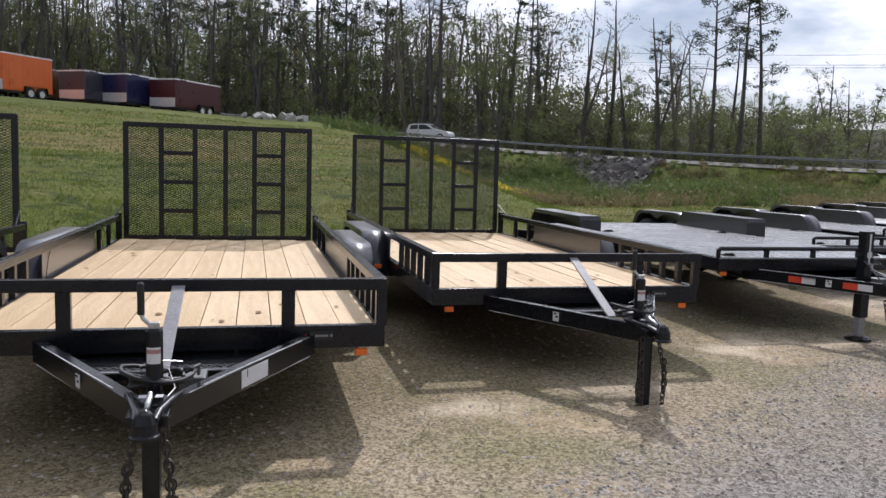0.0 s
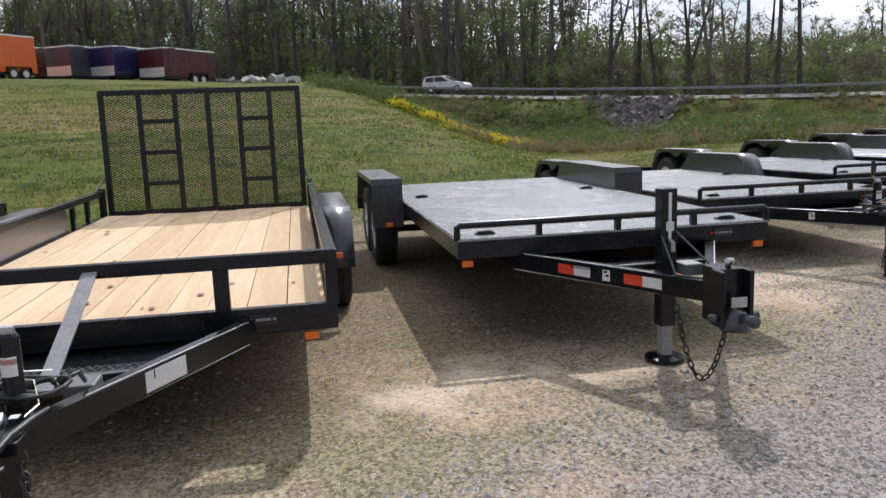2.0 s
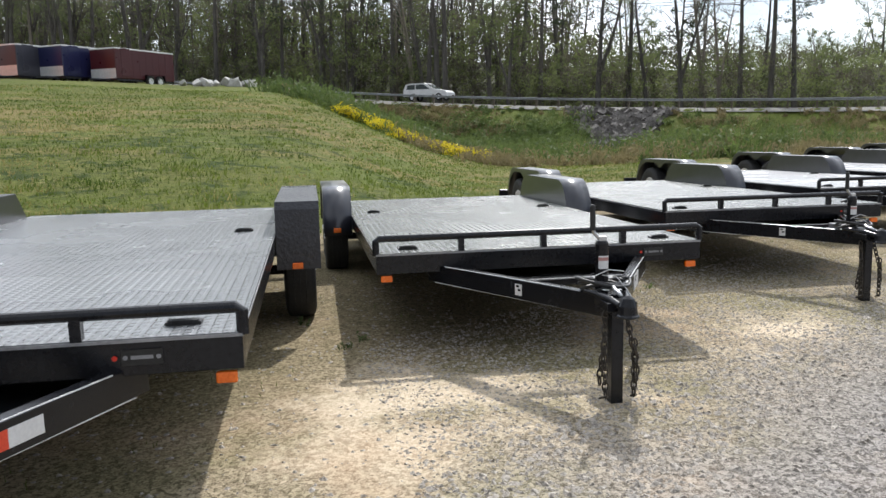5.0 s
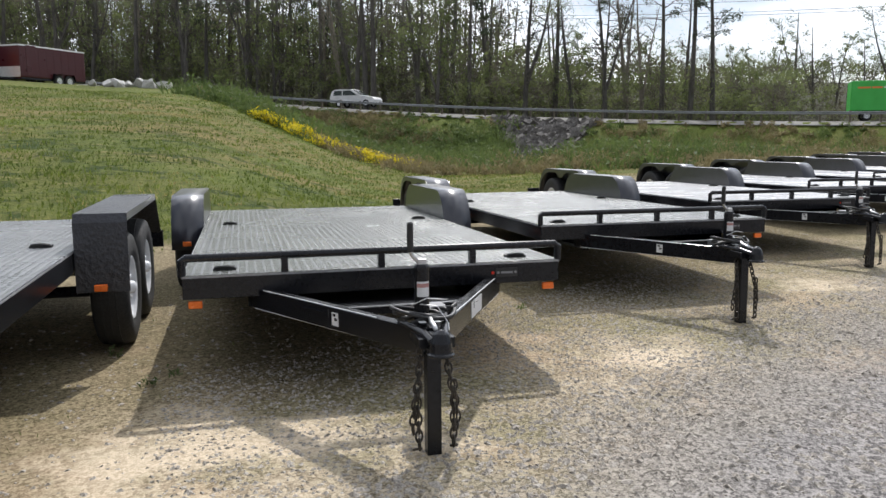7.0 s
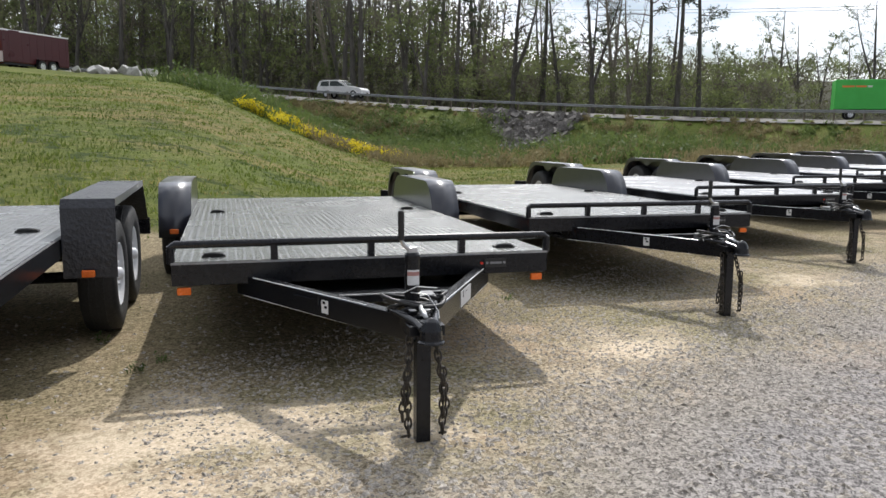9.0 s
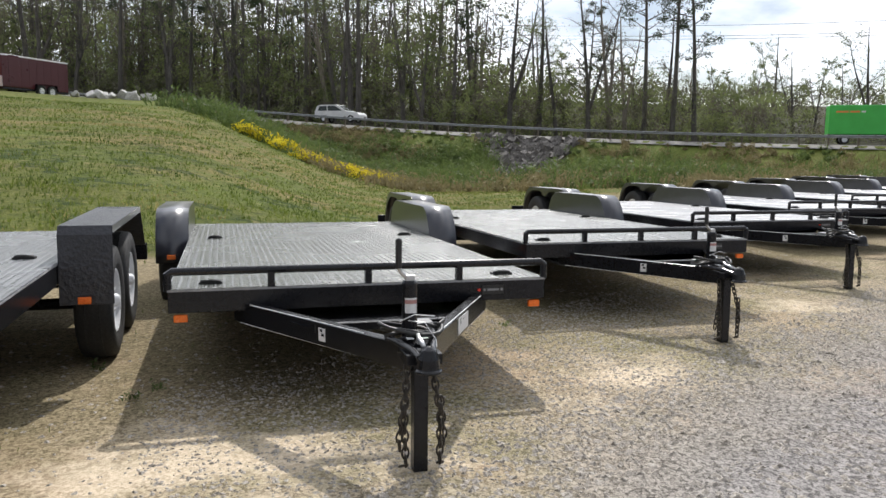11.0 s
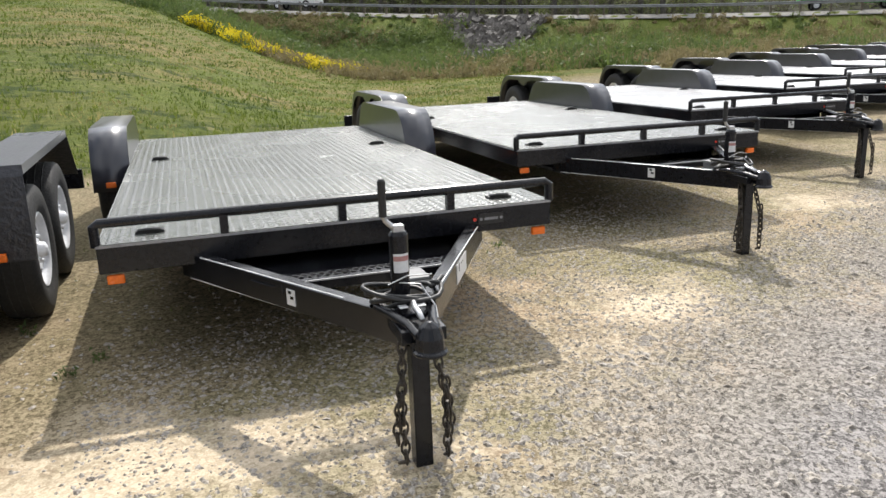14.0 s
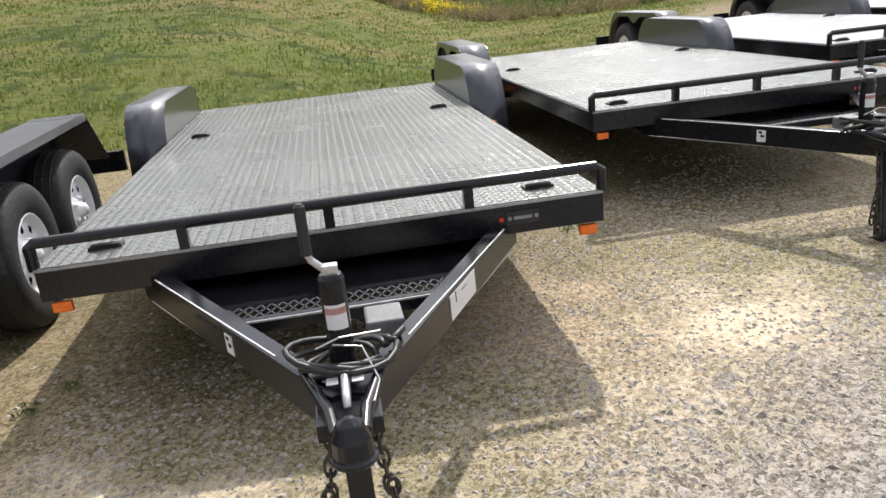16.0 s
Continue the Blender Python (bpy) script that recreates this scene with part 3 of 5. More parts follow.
def tongue(tr, half, y_in, y_tip, z_top, tape=False, tag=0.57):
    """The A-frame: two channels that meet at the coupler, a cross bar, a small tray, stickers."""
    k = Build()
    h = 0.104
    zc = z_top - h / 2
    for s in (-1, 1):
        a, b = Vector((s * half, y_in, zc)), Vector((s * 0.035, y_tip + 0.16, zc))
        d = (b - a).normalized()
        inn = Vector((-d.y, d.x, 0)) * s * -1
        k.beam(a, b, 0.008, h)
        for zz in (z_top - 0.004, z_top - h + 0.004):
            k.beam(a + inn * 0.028 + Vector((0, 0, zz - zc)), b + inn * 0.028 + Vector((0, 0, zz - zc)), 0.052, 0.008)
    k.part("tongue", BLACK, tr, bevel=0.002)
    e = Build()
    for s in (-1, 1):
        a, b = Vector((s * half, y_in, 0)), Vector((s * 0.04, y_tip + 0.2, 0))
        d = (b - a).normalized()
        out = Vector((d.y, -d.x, 0)) * s * -1
        for f0, f1, zz in ((0.12, 0.80, z_top + 0.001), (0.05, 0.84, z_top - h - 0.001)):
            e.beam(a.lerp(b, f0) + out * 0.005 + Vector((0, 0, zz)), a.lerp(b, f1) + out * 0.005 + Vector((0, 0, zz)), 0.004, 0.004)
    e.part("pinstripe", LABEL, tr, label="thin bare steel edge line")
    f = 0.52
    ym, hm = y_in + (y_tip + 0.16 - y_in) * f, half + (0.035 - half) * f
    c = Build()
    c.box(-hm, ym - 0.02, z_top - 0.05, hm, ym + 0.025, z_top - 0.012)
    c.part("cross_bar", BLACK, tr, bevel=0.002)
    c = Build()
    c.box(-hm + 0.01, ym - 0.024, z_top - 0.014, hm - 0.01, ym - 0.018, z_top - 0.008)
    c.part("cross_bar_edge", EDGE, tr)
    # expanded metal behind the cross bar
    g = Build()
    y0, y1, w = ym + 0.03, ym + 0.16, hm + 0.03
    x = -w
    while x < w:
        for dx in (0.07, -0.07):
            g.beam((x, y0, z_top - 0.03), (x + dx, y1, z_top - 0.03), 0.006, 0.003)
        x += 0.035
    g.part("tongue_mesh", BLACK, tr)
    # sheet steel pan under the rear of the A-frame
    g = Build()
    f1 = 0.28
    y1, h1 = y_in + (y_tip + 0.16 - y_in) * f1, half + (0.035 - half) * f1
    g.poly([(-half + 0.02, y_in + 0.7, z_top - h + 0.012), (-half + 0.02, y_in, z_top - h + 0.012), (-h1 + 0.01, y1, z_top - h + 0.012), (h1 - 0.01, y1, z_top - h + 0.012), (half - 0.02, y_in, z_top - h + 0.012), (half - 0.02, y_in + 0.7, z_top - h + 0.012)])
    g.part("tongue_pan", BLACK, tr, thick=0.004)
    # grey plastic box beside one channel
    g = Build()
    g.box(0.07, ym - 0.20, z_top - 0.06, 0.18, ym - 0.07, z_top + 0.006)
    g.part("battery_box", PLASTIC, tr, bevel=0.008)

    def sticker(s, f, ln, ht, material, name, dz=0.0):
        a, b = Vector((s * half, y_in, zc + dz)), Vector((s * 0.035, y_tip + 0.16, zc + dz))
        d = (b - a).normalized()
        out = Vector((d.y, -d.x, 0)) * s * -1
        p = a.lerp(b, f) + out * 0.0056
        k = Build()
        k.beam(p - d * ln / 2, p + d * ln / 2, 0.0024, ht)
        return k.part(name, material, tr)
    sticker(-1, tag, 0.05, 0.062, LABEL, "sticker")
    k = Build()
    a, b = Vector((-half, y_in, zc)), Vector((-0.035, y_tip + 0.16, zc))
    d = (b - a).normalized()
    out = Vector((-d.y, d.x, 0)) * -1
    if out.y > 0:
        out = -out
    p = a.lerp(b, tag) + out * 0.008
    for i in range(2):
        k.beam(p + d * (-0.014 + 0.012 * i) + Vector((0, 0, 0.02 - 0.02 * i)), p + d * (0.006 + 0.012 * i) + Vector((0, 0, 0.02 - 0.02 * i)), 0.001, 0.012)
    k.part("sticker_print", BLACK, tr)
    if tape:
        for s in (-1, 1):
            for f0, first in ((0.36, True), (0.445, False), (0.70, True), (0.785, False)):
                sticker(s, f0, 0.12, 0.056, REDTAPE if first == (s < 0) else LABEL, "reflective_tape")
        sticker(1, 0.57, 0.15, 0.075, LABEL, "sticker")
    else:
        sticker(1, 0.48, 0.24, 0.08, LABEL, "sticker")


def coupler_ball(tr, y_tip, z):
    """A forged ball coupler: socket dome, neck with side ribs, latch lever."""
    k = Build()
    k.tube([(0, y_tip, z - 0.055), (0, y_tip, z - 0.045), (0, y_tip, z - 0.04), (0, y_tip, z), (0, y_tip, z + 0.035), (0, y_tip, z + 0.05)], [0.054, 0.056, 0.047, 0.044, 0.030, 0.008], 16)
    for s in (-1, 1):
        k.tube([(s * 0.032, y_tip + 0.01, z), (s * 0.042, y_tip + 0.09, z + 0.012), (s * 0.075, y_tip + 0.2, z + 0.022), (s * 0.10, y_tip + 0.28, z + 0.024)], [0.016, 0.017, 0.016, 0.013], 8)
    k.beam((0, y_tip + 0.06, z - 0.02), (0, y_tip + 0.30, z - 0.01), 0.15, 0.045)
    k.part("coupler", BLACK, tr, smooth=False, bevel=0.004)
    k = Build()
    k.tube([(0, y_tip + 0.07, z + 0.03), (0, y_tip + 0.11, z + 0.042), (0, y_tip + 0.15, z + 0.045), (0.0, y_tip + 0.17, z + 0.06)], [0.009, 0.011, 0.011, 0.009], 8)
    k.part("coupler_latch", ZINC, tr, smooth=True, label="bright zinc latch lever")
    for s in (-1, 1):
        k = Build()
        k.box(s * 0.03 - 0.014, y_tip + 0.17, z + 0.040, s * 0.03 + 0.014, y_tip + 0.205, z + 0.042)
        k.part("warning_tag", LABEL, tr)


def jack(tr, x, y, z, top):
    """Screw jack: outer tube with label, crank with a dark grip, drop post to the ground."""
    k = Build()
    k.tube([(x, y, z - 0.1), (x, y, top), (x, y, top + 0.012)], [0.033, 0.033, 0.027], 16)
    k.part("jack_tube", BLACK, tr, smooth=False, bevel=0.002)
    k = Build()
    k.box(x - 0.02, y - 0.014, top + 0.005, x + 0.02, y + 0.014, top + 0.035)
    k.tube([(x - 0.01, y, top + 0.02), (x - 0.04, y, top + 0.05), (x - 0.048, y, top + 0.07)], 0.010, 8)
    k.part("jack_crank", ZINC, tr, bevel=0.006, label="bright zinc crank")
    k = Build()
    k.tube([(x - 0.048, y, top + 0.065), (x - 0.048, y, top + 0.185), (x - 0.048, y, top + 0.192)], [0.014, 0.014, 0.008], 10)
    k.part("jack_grip", CABLE, tr)
    k = Build()
    n = 8
    for i in range(n + 1):
        a = -math.pi / 2 + (i / n - 0.5) * 1.7
        k.v += [(x + 0.0342 * math.cos(a), y + 0.0342 * math.sin(a), top - 0.125), (x + 0.0342 * math.cos(a), y + 0.0342 * math.sin(a), top - 0.06)]
    k.f = [(2 * i, 2 * i + 2, 2 * i + 3, 2 * i + 1) for i in range(n)]
    k.part("jack_label", LABEL, tr)
    k = Build()
    for i in range(n + 1):
        a = -math.pi / 2 + (i / n - 0.5) * 1.7
        k.v += [(x + 0.0346 * math.cos(a), y + 0.0346 * math.sin(a), top - 0.085), (x + 0.0346 * math.cos(a), y + 0.0346 * math.sin(a), top - 0.068)]
    k.f = [(2 * i, 2 * i + 2, 2 * i + 3, 2 * i + 1) for i in range(n)]
    k.part("jack_label_print", PRINT, tr)


def cable_coil(tr, x, y, z, seed):
    rnd = random.Random(seed)
    k = Build()
    for i in range(4):
        r = 0.095 + 0.014 * i + rnd.uniform(-0.012, 0.012)
        pts = []
        for j in range(19):
            a = 2 * math.pi * j / 18
            pts.append((x + r * math.cos(a) + rnd.uniform(-0.006, 0.006), y + r * 0.8 * math.sin(a), z + 0.012 * i + 0.02 * math.sin(a * 1.5 + i)))
        k.tube(pts, 0.0085, 6)
    k.tube([(x + 0.11, y, z + 0.03), (x + 0.16, y + 0.05, z + 0.045), (x + 0.15, y + 0.15, z - 0.02)], 0.008, 6)
    k.part("wiring_coil", CABLE, tr, smooth=True)
    k = Build()
    k.tube([(x - 0.02, y - 0.04, z + 0.07), (x + 0.05, y - 0.05, z + 0.06), (x + 0.08, y - 0.12, z), (x + 0.06, y - 0.2, z - 0.01)], 0.0024, 5)
    k.tube([(x - 0.06, y - 0.05, z + 0.07), (x + 0.0, y - 0.07, z + 0.1), (x + 0.1, y - 0.02, z + 0.08)], 0.0024, 5)
    k.part("breakaway_wire", ZINC, tr)


def marker(tr, x, y, z, material=AMBER):
    k = Build()
    k.box(x - 0.035, y - 0.025, z - 0.02, x + 0.035, y, z + 0.02)
    k.part("marker_light", material, tr, bevel=0.006)


def safety_chains(tr, y, z, x=0.075):
    for s in (-1, 1):
        k = Build()
        chain([(s * x * 0.7, y + 0.05, z), (s * x, y, z * 0.55), (s * x * 0.95, y - 0.01, 0.03), (s * x * 1.1, y + 0.02, 0.015)], k)
        chain([(s * x, y, z * 0.7), (s * x * 1.25, y + 0.01, z * 0.3), (s * x * 1.2, y + 0.02, 0.08)], k)
        k.part("safety_chain", CHAIN, tr, smooth=True)


def name_badge(tr, x, y, z):
    """Maker's badge on the front channel: plain shapes only."""
    k = Build()
    k.box(x - 0.065, y - 0.004, z - 0.026, x + 0.065, y, z + 0.026)
    k.part("badge", CABLE, tr)
    k = Build()
    k.box(x - 0.035, y - 0.006, z - 0.006, x + 0.035, y - 0.004, z + 0.006)
    for s in (-1, 1):
        k.tube([(x + s * 0.052, y - 0.006, z), (x + s * 0.052, y - 0.003, z)], 0.008, 8)
    k.part("badge_print", GREYSTEEL, tr)
    k = Build()
    k.tube([(x - 0.085, y - 0.006, z), (x - 0.085, y - 0.002, z)], 0.009, 10)
    k.part("badge_dot", REDLENS, tr)


def round_fender(tr, y0, y1, xi, xo, z0, z1, scallop=True):
    """Tandem fender with rounded ends: a curled top sheet and an outer skirt cut for the wheels."""
    for s in (-1, 1):
        prof = []
        r = 0.30
        for i in range(9):
            a = math.pi - math.pi / 2 * i / 8
            prof.append((y0 + r + r * math.cos(a), z1 - (z1 - z0) + (z1 - z0) * math.sin(a)))
        for i in range(9):
            a = math.pi / 2 - math.pi / 2 * i / 8
            prof.append((y1 - r + r * math.cos(a), z0 + (z1 - z0) * math.sin(a)))
        k = Build()
        k.sheet(prof, s * xi, s * xo)
        if s > 0:
            k.f = [tuple(reversed(f)) for f in k.f]
        k.part("fender", FENDER, tr, smooth=True, thick=0.004)
        # skirt
        k = Build()
        n = 28
        for i in range(n + 1):
            y = y0 + (y1 - y0) * i / n
            top = None
            for (ya, za), (yb, zb) in zip(prof, prof[1:]):
                if ya - 1e-6 <= y <= yb + 1e-6:
                    top = za + (zb - za) * (y - ya) / max(1e-6, yb - ya)
                    break
            u = abs((y - (y0 + y1) / 2) / ((y1 - y0) / 2))
            arch = z1 - 0.045 - (0.085 * max(0.0, 1 - u / 0.22) if scallop else 0.0)
            if u > 0.5:
                arch = z0 + (arch - z0) * math.sqrt(max(0.0, 1 - ((u - 0.5) / 0.47) ** 2)) if u < 0.97 else z0
            k.v += [(s * xo, y, min(arch, top - 0.002)), (s * xo, y, top)]
        k.f = [(2 * i, 2 * i + 2, 2 * i + 3, 2 * i + 1) for i in range(n)]
        k.part("fender_skirt", FENDER, tr, thick=0.004)
        # inner wall
        k = Build()
        k.poly([(s * xi, y, z) for y, z in prof])
        k.part("fender_wall", FENDER, tr, thick=0.004)


def square_fender(tr, y0, y1, xi, xo, z0, z1):
    """Drive-over tread plate fender: flat top, sloped ends."""
    for s in (-1, 1):
        prof = [(y0, z0), (y0 + 0.01, z1 - 0.05), (y0 + 0.04, z1), (y1 - 0.30, z1), (y1, z0 + 0.12)]
        k = Build()
        k.sheet(prof, s * xi, s * xo)
        k.part("fender", TREAD, tr, thick=0.005, bevel=0.004)
        k = Build()
        k.poly([(s * xi, y, z) for y, z in prof])
        k.part("fender_wall", FENDER, tr, thick=0.004)
        k = Build()
        k.beam((s * (xo - 0.003), y0 + 0.03, z1 - 0.022), (s * (xo - 0.003), y1 - 0.29, z1 - 0.022), 0.006, 0.044)
        k.part("fender_lip", FENDER, tr)


TREAD = mat("tread_plate_fender", (0.022, 0.023, 0.028), (0.042, 0.043, 0.052), rough=0.3, scale=3, fine=45, bump=0.35)


def car_hauler(name, heavy=False, seed=0, plate=None):
    tr = holder(name)
    W, L, zt = 1.04, 4.35, 0.66 if heavy else 0.59
    k = Build()
    k.box(-W + 0.004, 0.004, zt - 0.010, W - 0.004, L, zt)
    k.v += [(-W + 0.004, L, zt), (W - 0.004, L, zt), (W - 0.004, L + 0.62, zt - 0.17), (-W + 0.004, L + 0.62, zt - 0.17)]
    k.f.append((len(k.v) - 4, len(k.v) - 3, len(k.v) - 2, len(k.v) - 1))
    k.part("deck", plate or DECK, tr, label="grey tread plate deck with a dull sheen")
    if plate is None:
        # raised lugs of the tread plate, in straight rows
        k = Build()
        rows, cols = int((L - 0.06) / 0.046), int((2 * W - 0.06) / 0.046)
        for j in range(rows):
            for i in range(cols):
                x, y = -W + 0.05 + 0.046 * i, 0.04 + 0.046 * j
                n = len(k.v)
                k.v += [(x - 0.007, y - 0.016, zt), (x + 0.007, y - 0.016, zt), (x + 0.007, y + 0.016, zt), (x - 0.007, y + 0.016, zt), (x, y - 0.008, zt + 0.0032), (x, y + 0.008, zt + 0.0032)]
                k.f += [(n, n + 1, n + 4), (n + 1, n + 2, n + 5, n + 4), (n + 2, n + 3, n + 5), (n + 3, n, n + 4, n + 5)]
        tagged(k.part("tread_lugs", LUG, tr, smooth=True), kind="stuff")
    k = Build()
    h = 0.125
    k.box(-W, 0, zt - h, W, 0.05, zt - 0.012)
    for s in (-1, 1):
        k.box(s * W - (0.05 if s > 0 else 0), 0.05, zt - h, s * W + (0.05 if s < 0 else 0), L, zt - 0.012)
        k.beam((s * (W - 0.03), L, zt - 0.07), (s * (W - 0.03), L + 0.62, zt - 0.24), 0.05, 0.10)
        k.beam((s * 0.62, 0.05, zt - h - 0.03), (s * 0.62, L - 0.1, zt - h - 0.03), 0.05, 0.13)
    for i in range(7):
        k.box(-W + 0.05, 0.55 + 0.6 * i, zt - 0.09, W - 0.05, 0.60 + 0.6 * i, zt - 0.012)
    k.box(-W, L + 0.57, zt - 0.28, W, L + 0.63, zt - 0.175)
    k.part("frame", BLACK, tr, bevel=0.003)
    k = Build()
    k.box(-W, -0.0015, zt - 0.014, W, 0.004, zt - 0.004)
    for s in (-1, 1):
        k.box(s * W - 0.0015, 0.0, zt - 0.014, s * W + 0.0015, L, zt - 0.006)
    k.part("deck_edge", EDGE, tr, label="worn bright deck edge")
    # axles
    ys = (2.99, 3.80) if heavy else (3.05, 3.86)
    k = Build()
    for y in ys:
        k.tube([(-1.1, y, 0.34), (1.1, y, 0.34)], 0.035, 10)
        for s in (-1, 1):
            k.beam((s * 0.62, y - 0.36, 0.40), (s * 0.62, y + 0.36, 0.40), 0.05, 0.04)
    k.part("axle", BLACK, tr)
    wheels(tr, ys, 1.185)
    if heavy:
        square_fender(tr, 2.50, 4.36, 1.045, 1.33, 0.42, 0.865)
    else:
        round_fender(tr, 2.60, 4.32, 1.045, 1.30, 0.40, 0.84)
    for s in (-1, 1):
        marker(tr, s * 1.18, 2.48 if heavy else 2.60, 0.45)
        marker(tr, s * 0.98, 0.03, zt - h - 0.03, AMBER)
        # rear light bar
        k = Build()
        k.box(s * 1.05, L + 0.45, 0.36, s * 1.30, L + 0.50, 0.50)
        k.part("tail_light_box", BLACK, tr, bevel=0.004)
    # front rail
    zr = zt + (0.082 if heavy else 0.088)
    k = Build()
    k.tube([(-W, 0.02, zt - 0.01), (-W, 0.02, zr - 0.012), (-W + 0.02, 0.02, zr), (W - 0.02, 0.02, zr), (W, 0.02, zr - 0.012), (W, 0.02, zt - 0.01)], 0.021, 12)
    for x in (-0.52, 0.0, 0.52):
        k.beam((x, 0.02, zt - 0.01), (x, 0.02, zr), 0.036, 0.036, (0, 1, 0))
    k.part("front_rail", BLACK, tr, bevel=0.0)
    # stake pockets
    for x in (-0.83, 0.83):
        for y in (0.16, 2.72):
            k = Build()
            k.ring((x, y, zt + 0.012), 0.036, 0.009, (0, 0.25, 1), 14, 6, (1.25, 0.9))
            k.box(x - 0.06, y - 0.02, zt, x + 0.06, y + 0.035, zt + 0.012)
            k.part("lashing_ring", CABLE, tr)
    name_badge(tr, 0.72, -0.002, zt - 0.062)
    tongue(tr, 0.71, 0.10, -1.27, zt - h + (0.018 if heavy else 0.036), tape=heavy)
    zc = zt - h + (0.0 if heavy else 0.02)
    if not heavy:
        coupler_ball(tr, -1.27, zc)
        jack(tr, 0.0, -0.95, zc, zc + 0.25)
        cable_coil(tr, 0.0, -0.97, zc + 0.03, seed)
        # post and hooks at the coupler
        k = Build()
        k.box(-0.03, -1.16, -0.02, 0.03, -1.10, zc - 0.05)
        k.part("drop_post", BLACK, tr, bevel=0.004)
        safety_chains(tr, -1.18, zc - 0.06)
    else:
        # tall drop-leg jack with foot plate, adjustable channel coupler
        k = Build()
        k.box(-0.035, -0.66, 0.20, 0.055, -0.57, zt + 0.31)
        k.part("jack_tube", BLACK, tr, bevel=0.005)
        k = Build()
        k.box(-0.022, -0.647, 0.012, 0.042, -0.583, 0.25)
        k.part("jack_leg", GREYSTEEL, tr, bevel=0.004)
        k = Build()
        k.tube([(0.01, -0.615, -0.006), (0.01, -0.615, 0.016), (0.01, -0.615, 0.03)], [0.11, 0.11, 0.05], 16)
        k.part("jack_foot", BLACK, tr)
        k = Build()
        k.box(0.002, -0.666, zt + 0.03, 0.018, -0.66, zt + 0.29)
        k.box(-0.012, -0.668, zt + 0.08, 0.032, -0.662, zt + 0.13)
        k.part("jack_label", LABEL, tr)
        k = Build()
        k.tube([(0.01, -0.665, zt + 0.03), (0.01, -0.70, zt + 0.02), (0.01, -0.70, zt - 0.03)], 0.011, 8)
        k.part("jack_pin", ZINC, tr)
        k = Build()
        k.box(-0.06, -1.30, zc - 0.16, 0.06, -1.14, zc + 0.11)
        for s in (-1, 1):
            k.box(s * 0.07 - 0.012, -1.36, zc - 0.16, s * 0.07 + 0.012, -1.26, zc + 0.11)
        k.part("coupler_channel", BLACK, tr, bevel=0.006)
        k = Build()
        k.tube([(0, -1.34, zc - 0.17), (0, -1.34, zc - 0.13), (0, -1.34, zc - 0.09), (0, -1.33, zc - 0.06)], [0.075, 0.07, 0.05, 0.02], 14)
        k.tube([(-0.11, -1.30, zc - 0.12), (0.14, -1.30, zc - 0.12)], 0.02, 10)
        k.tube([(0, -1.40, zc - 0.10), (0, -1.50, zc - 0.10)], [0.02, 0.028], 10)
        k.part("coupler", FENDER, tr, smooth=True)
        k = Build()
        k.tube([(0.03, -1.20, zc + 0.10), (0.0, -1.30, zc + 0.15), (-0.05, -1.34, zc + 0.16)], 0.014, 8)
        k.box(-0.04, -1.372, zc - 0.06, 0.04, -1.366, zc - 0.01)
        k.part("coupler_latch", ZINC, tr, bevel=0.004)
        k = Build()
        pts = []
        for i in range(9):
            u = i / 8
            pts.append((-0.13 + 0.24 * u, -1.02 - 0.10 * u, 0.03 + (zc - 0.15) * (2 * u - 1) ** 2))
        chain(pts, k)
        k.part("safety_chain", CHAIN, tr, smooth=True)
        k = Build()
        k.tube([(0.05, -0.65, zc + 0.2), (0.12, -0.9, zc + 0.05), (0.13, -1.0, zc - 0.05)], 0.006, 6)
        k.tube([(-0.03, -0.65, zc + 0.18), (-0.10, -0.95, zc + 0.02), (-0.03, -1.12, zc + 0.03)], 0.006, 6)
        k.part("wiring", CABLE, tr)
    return tr


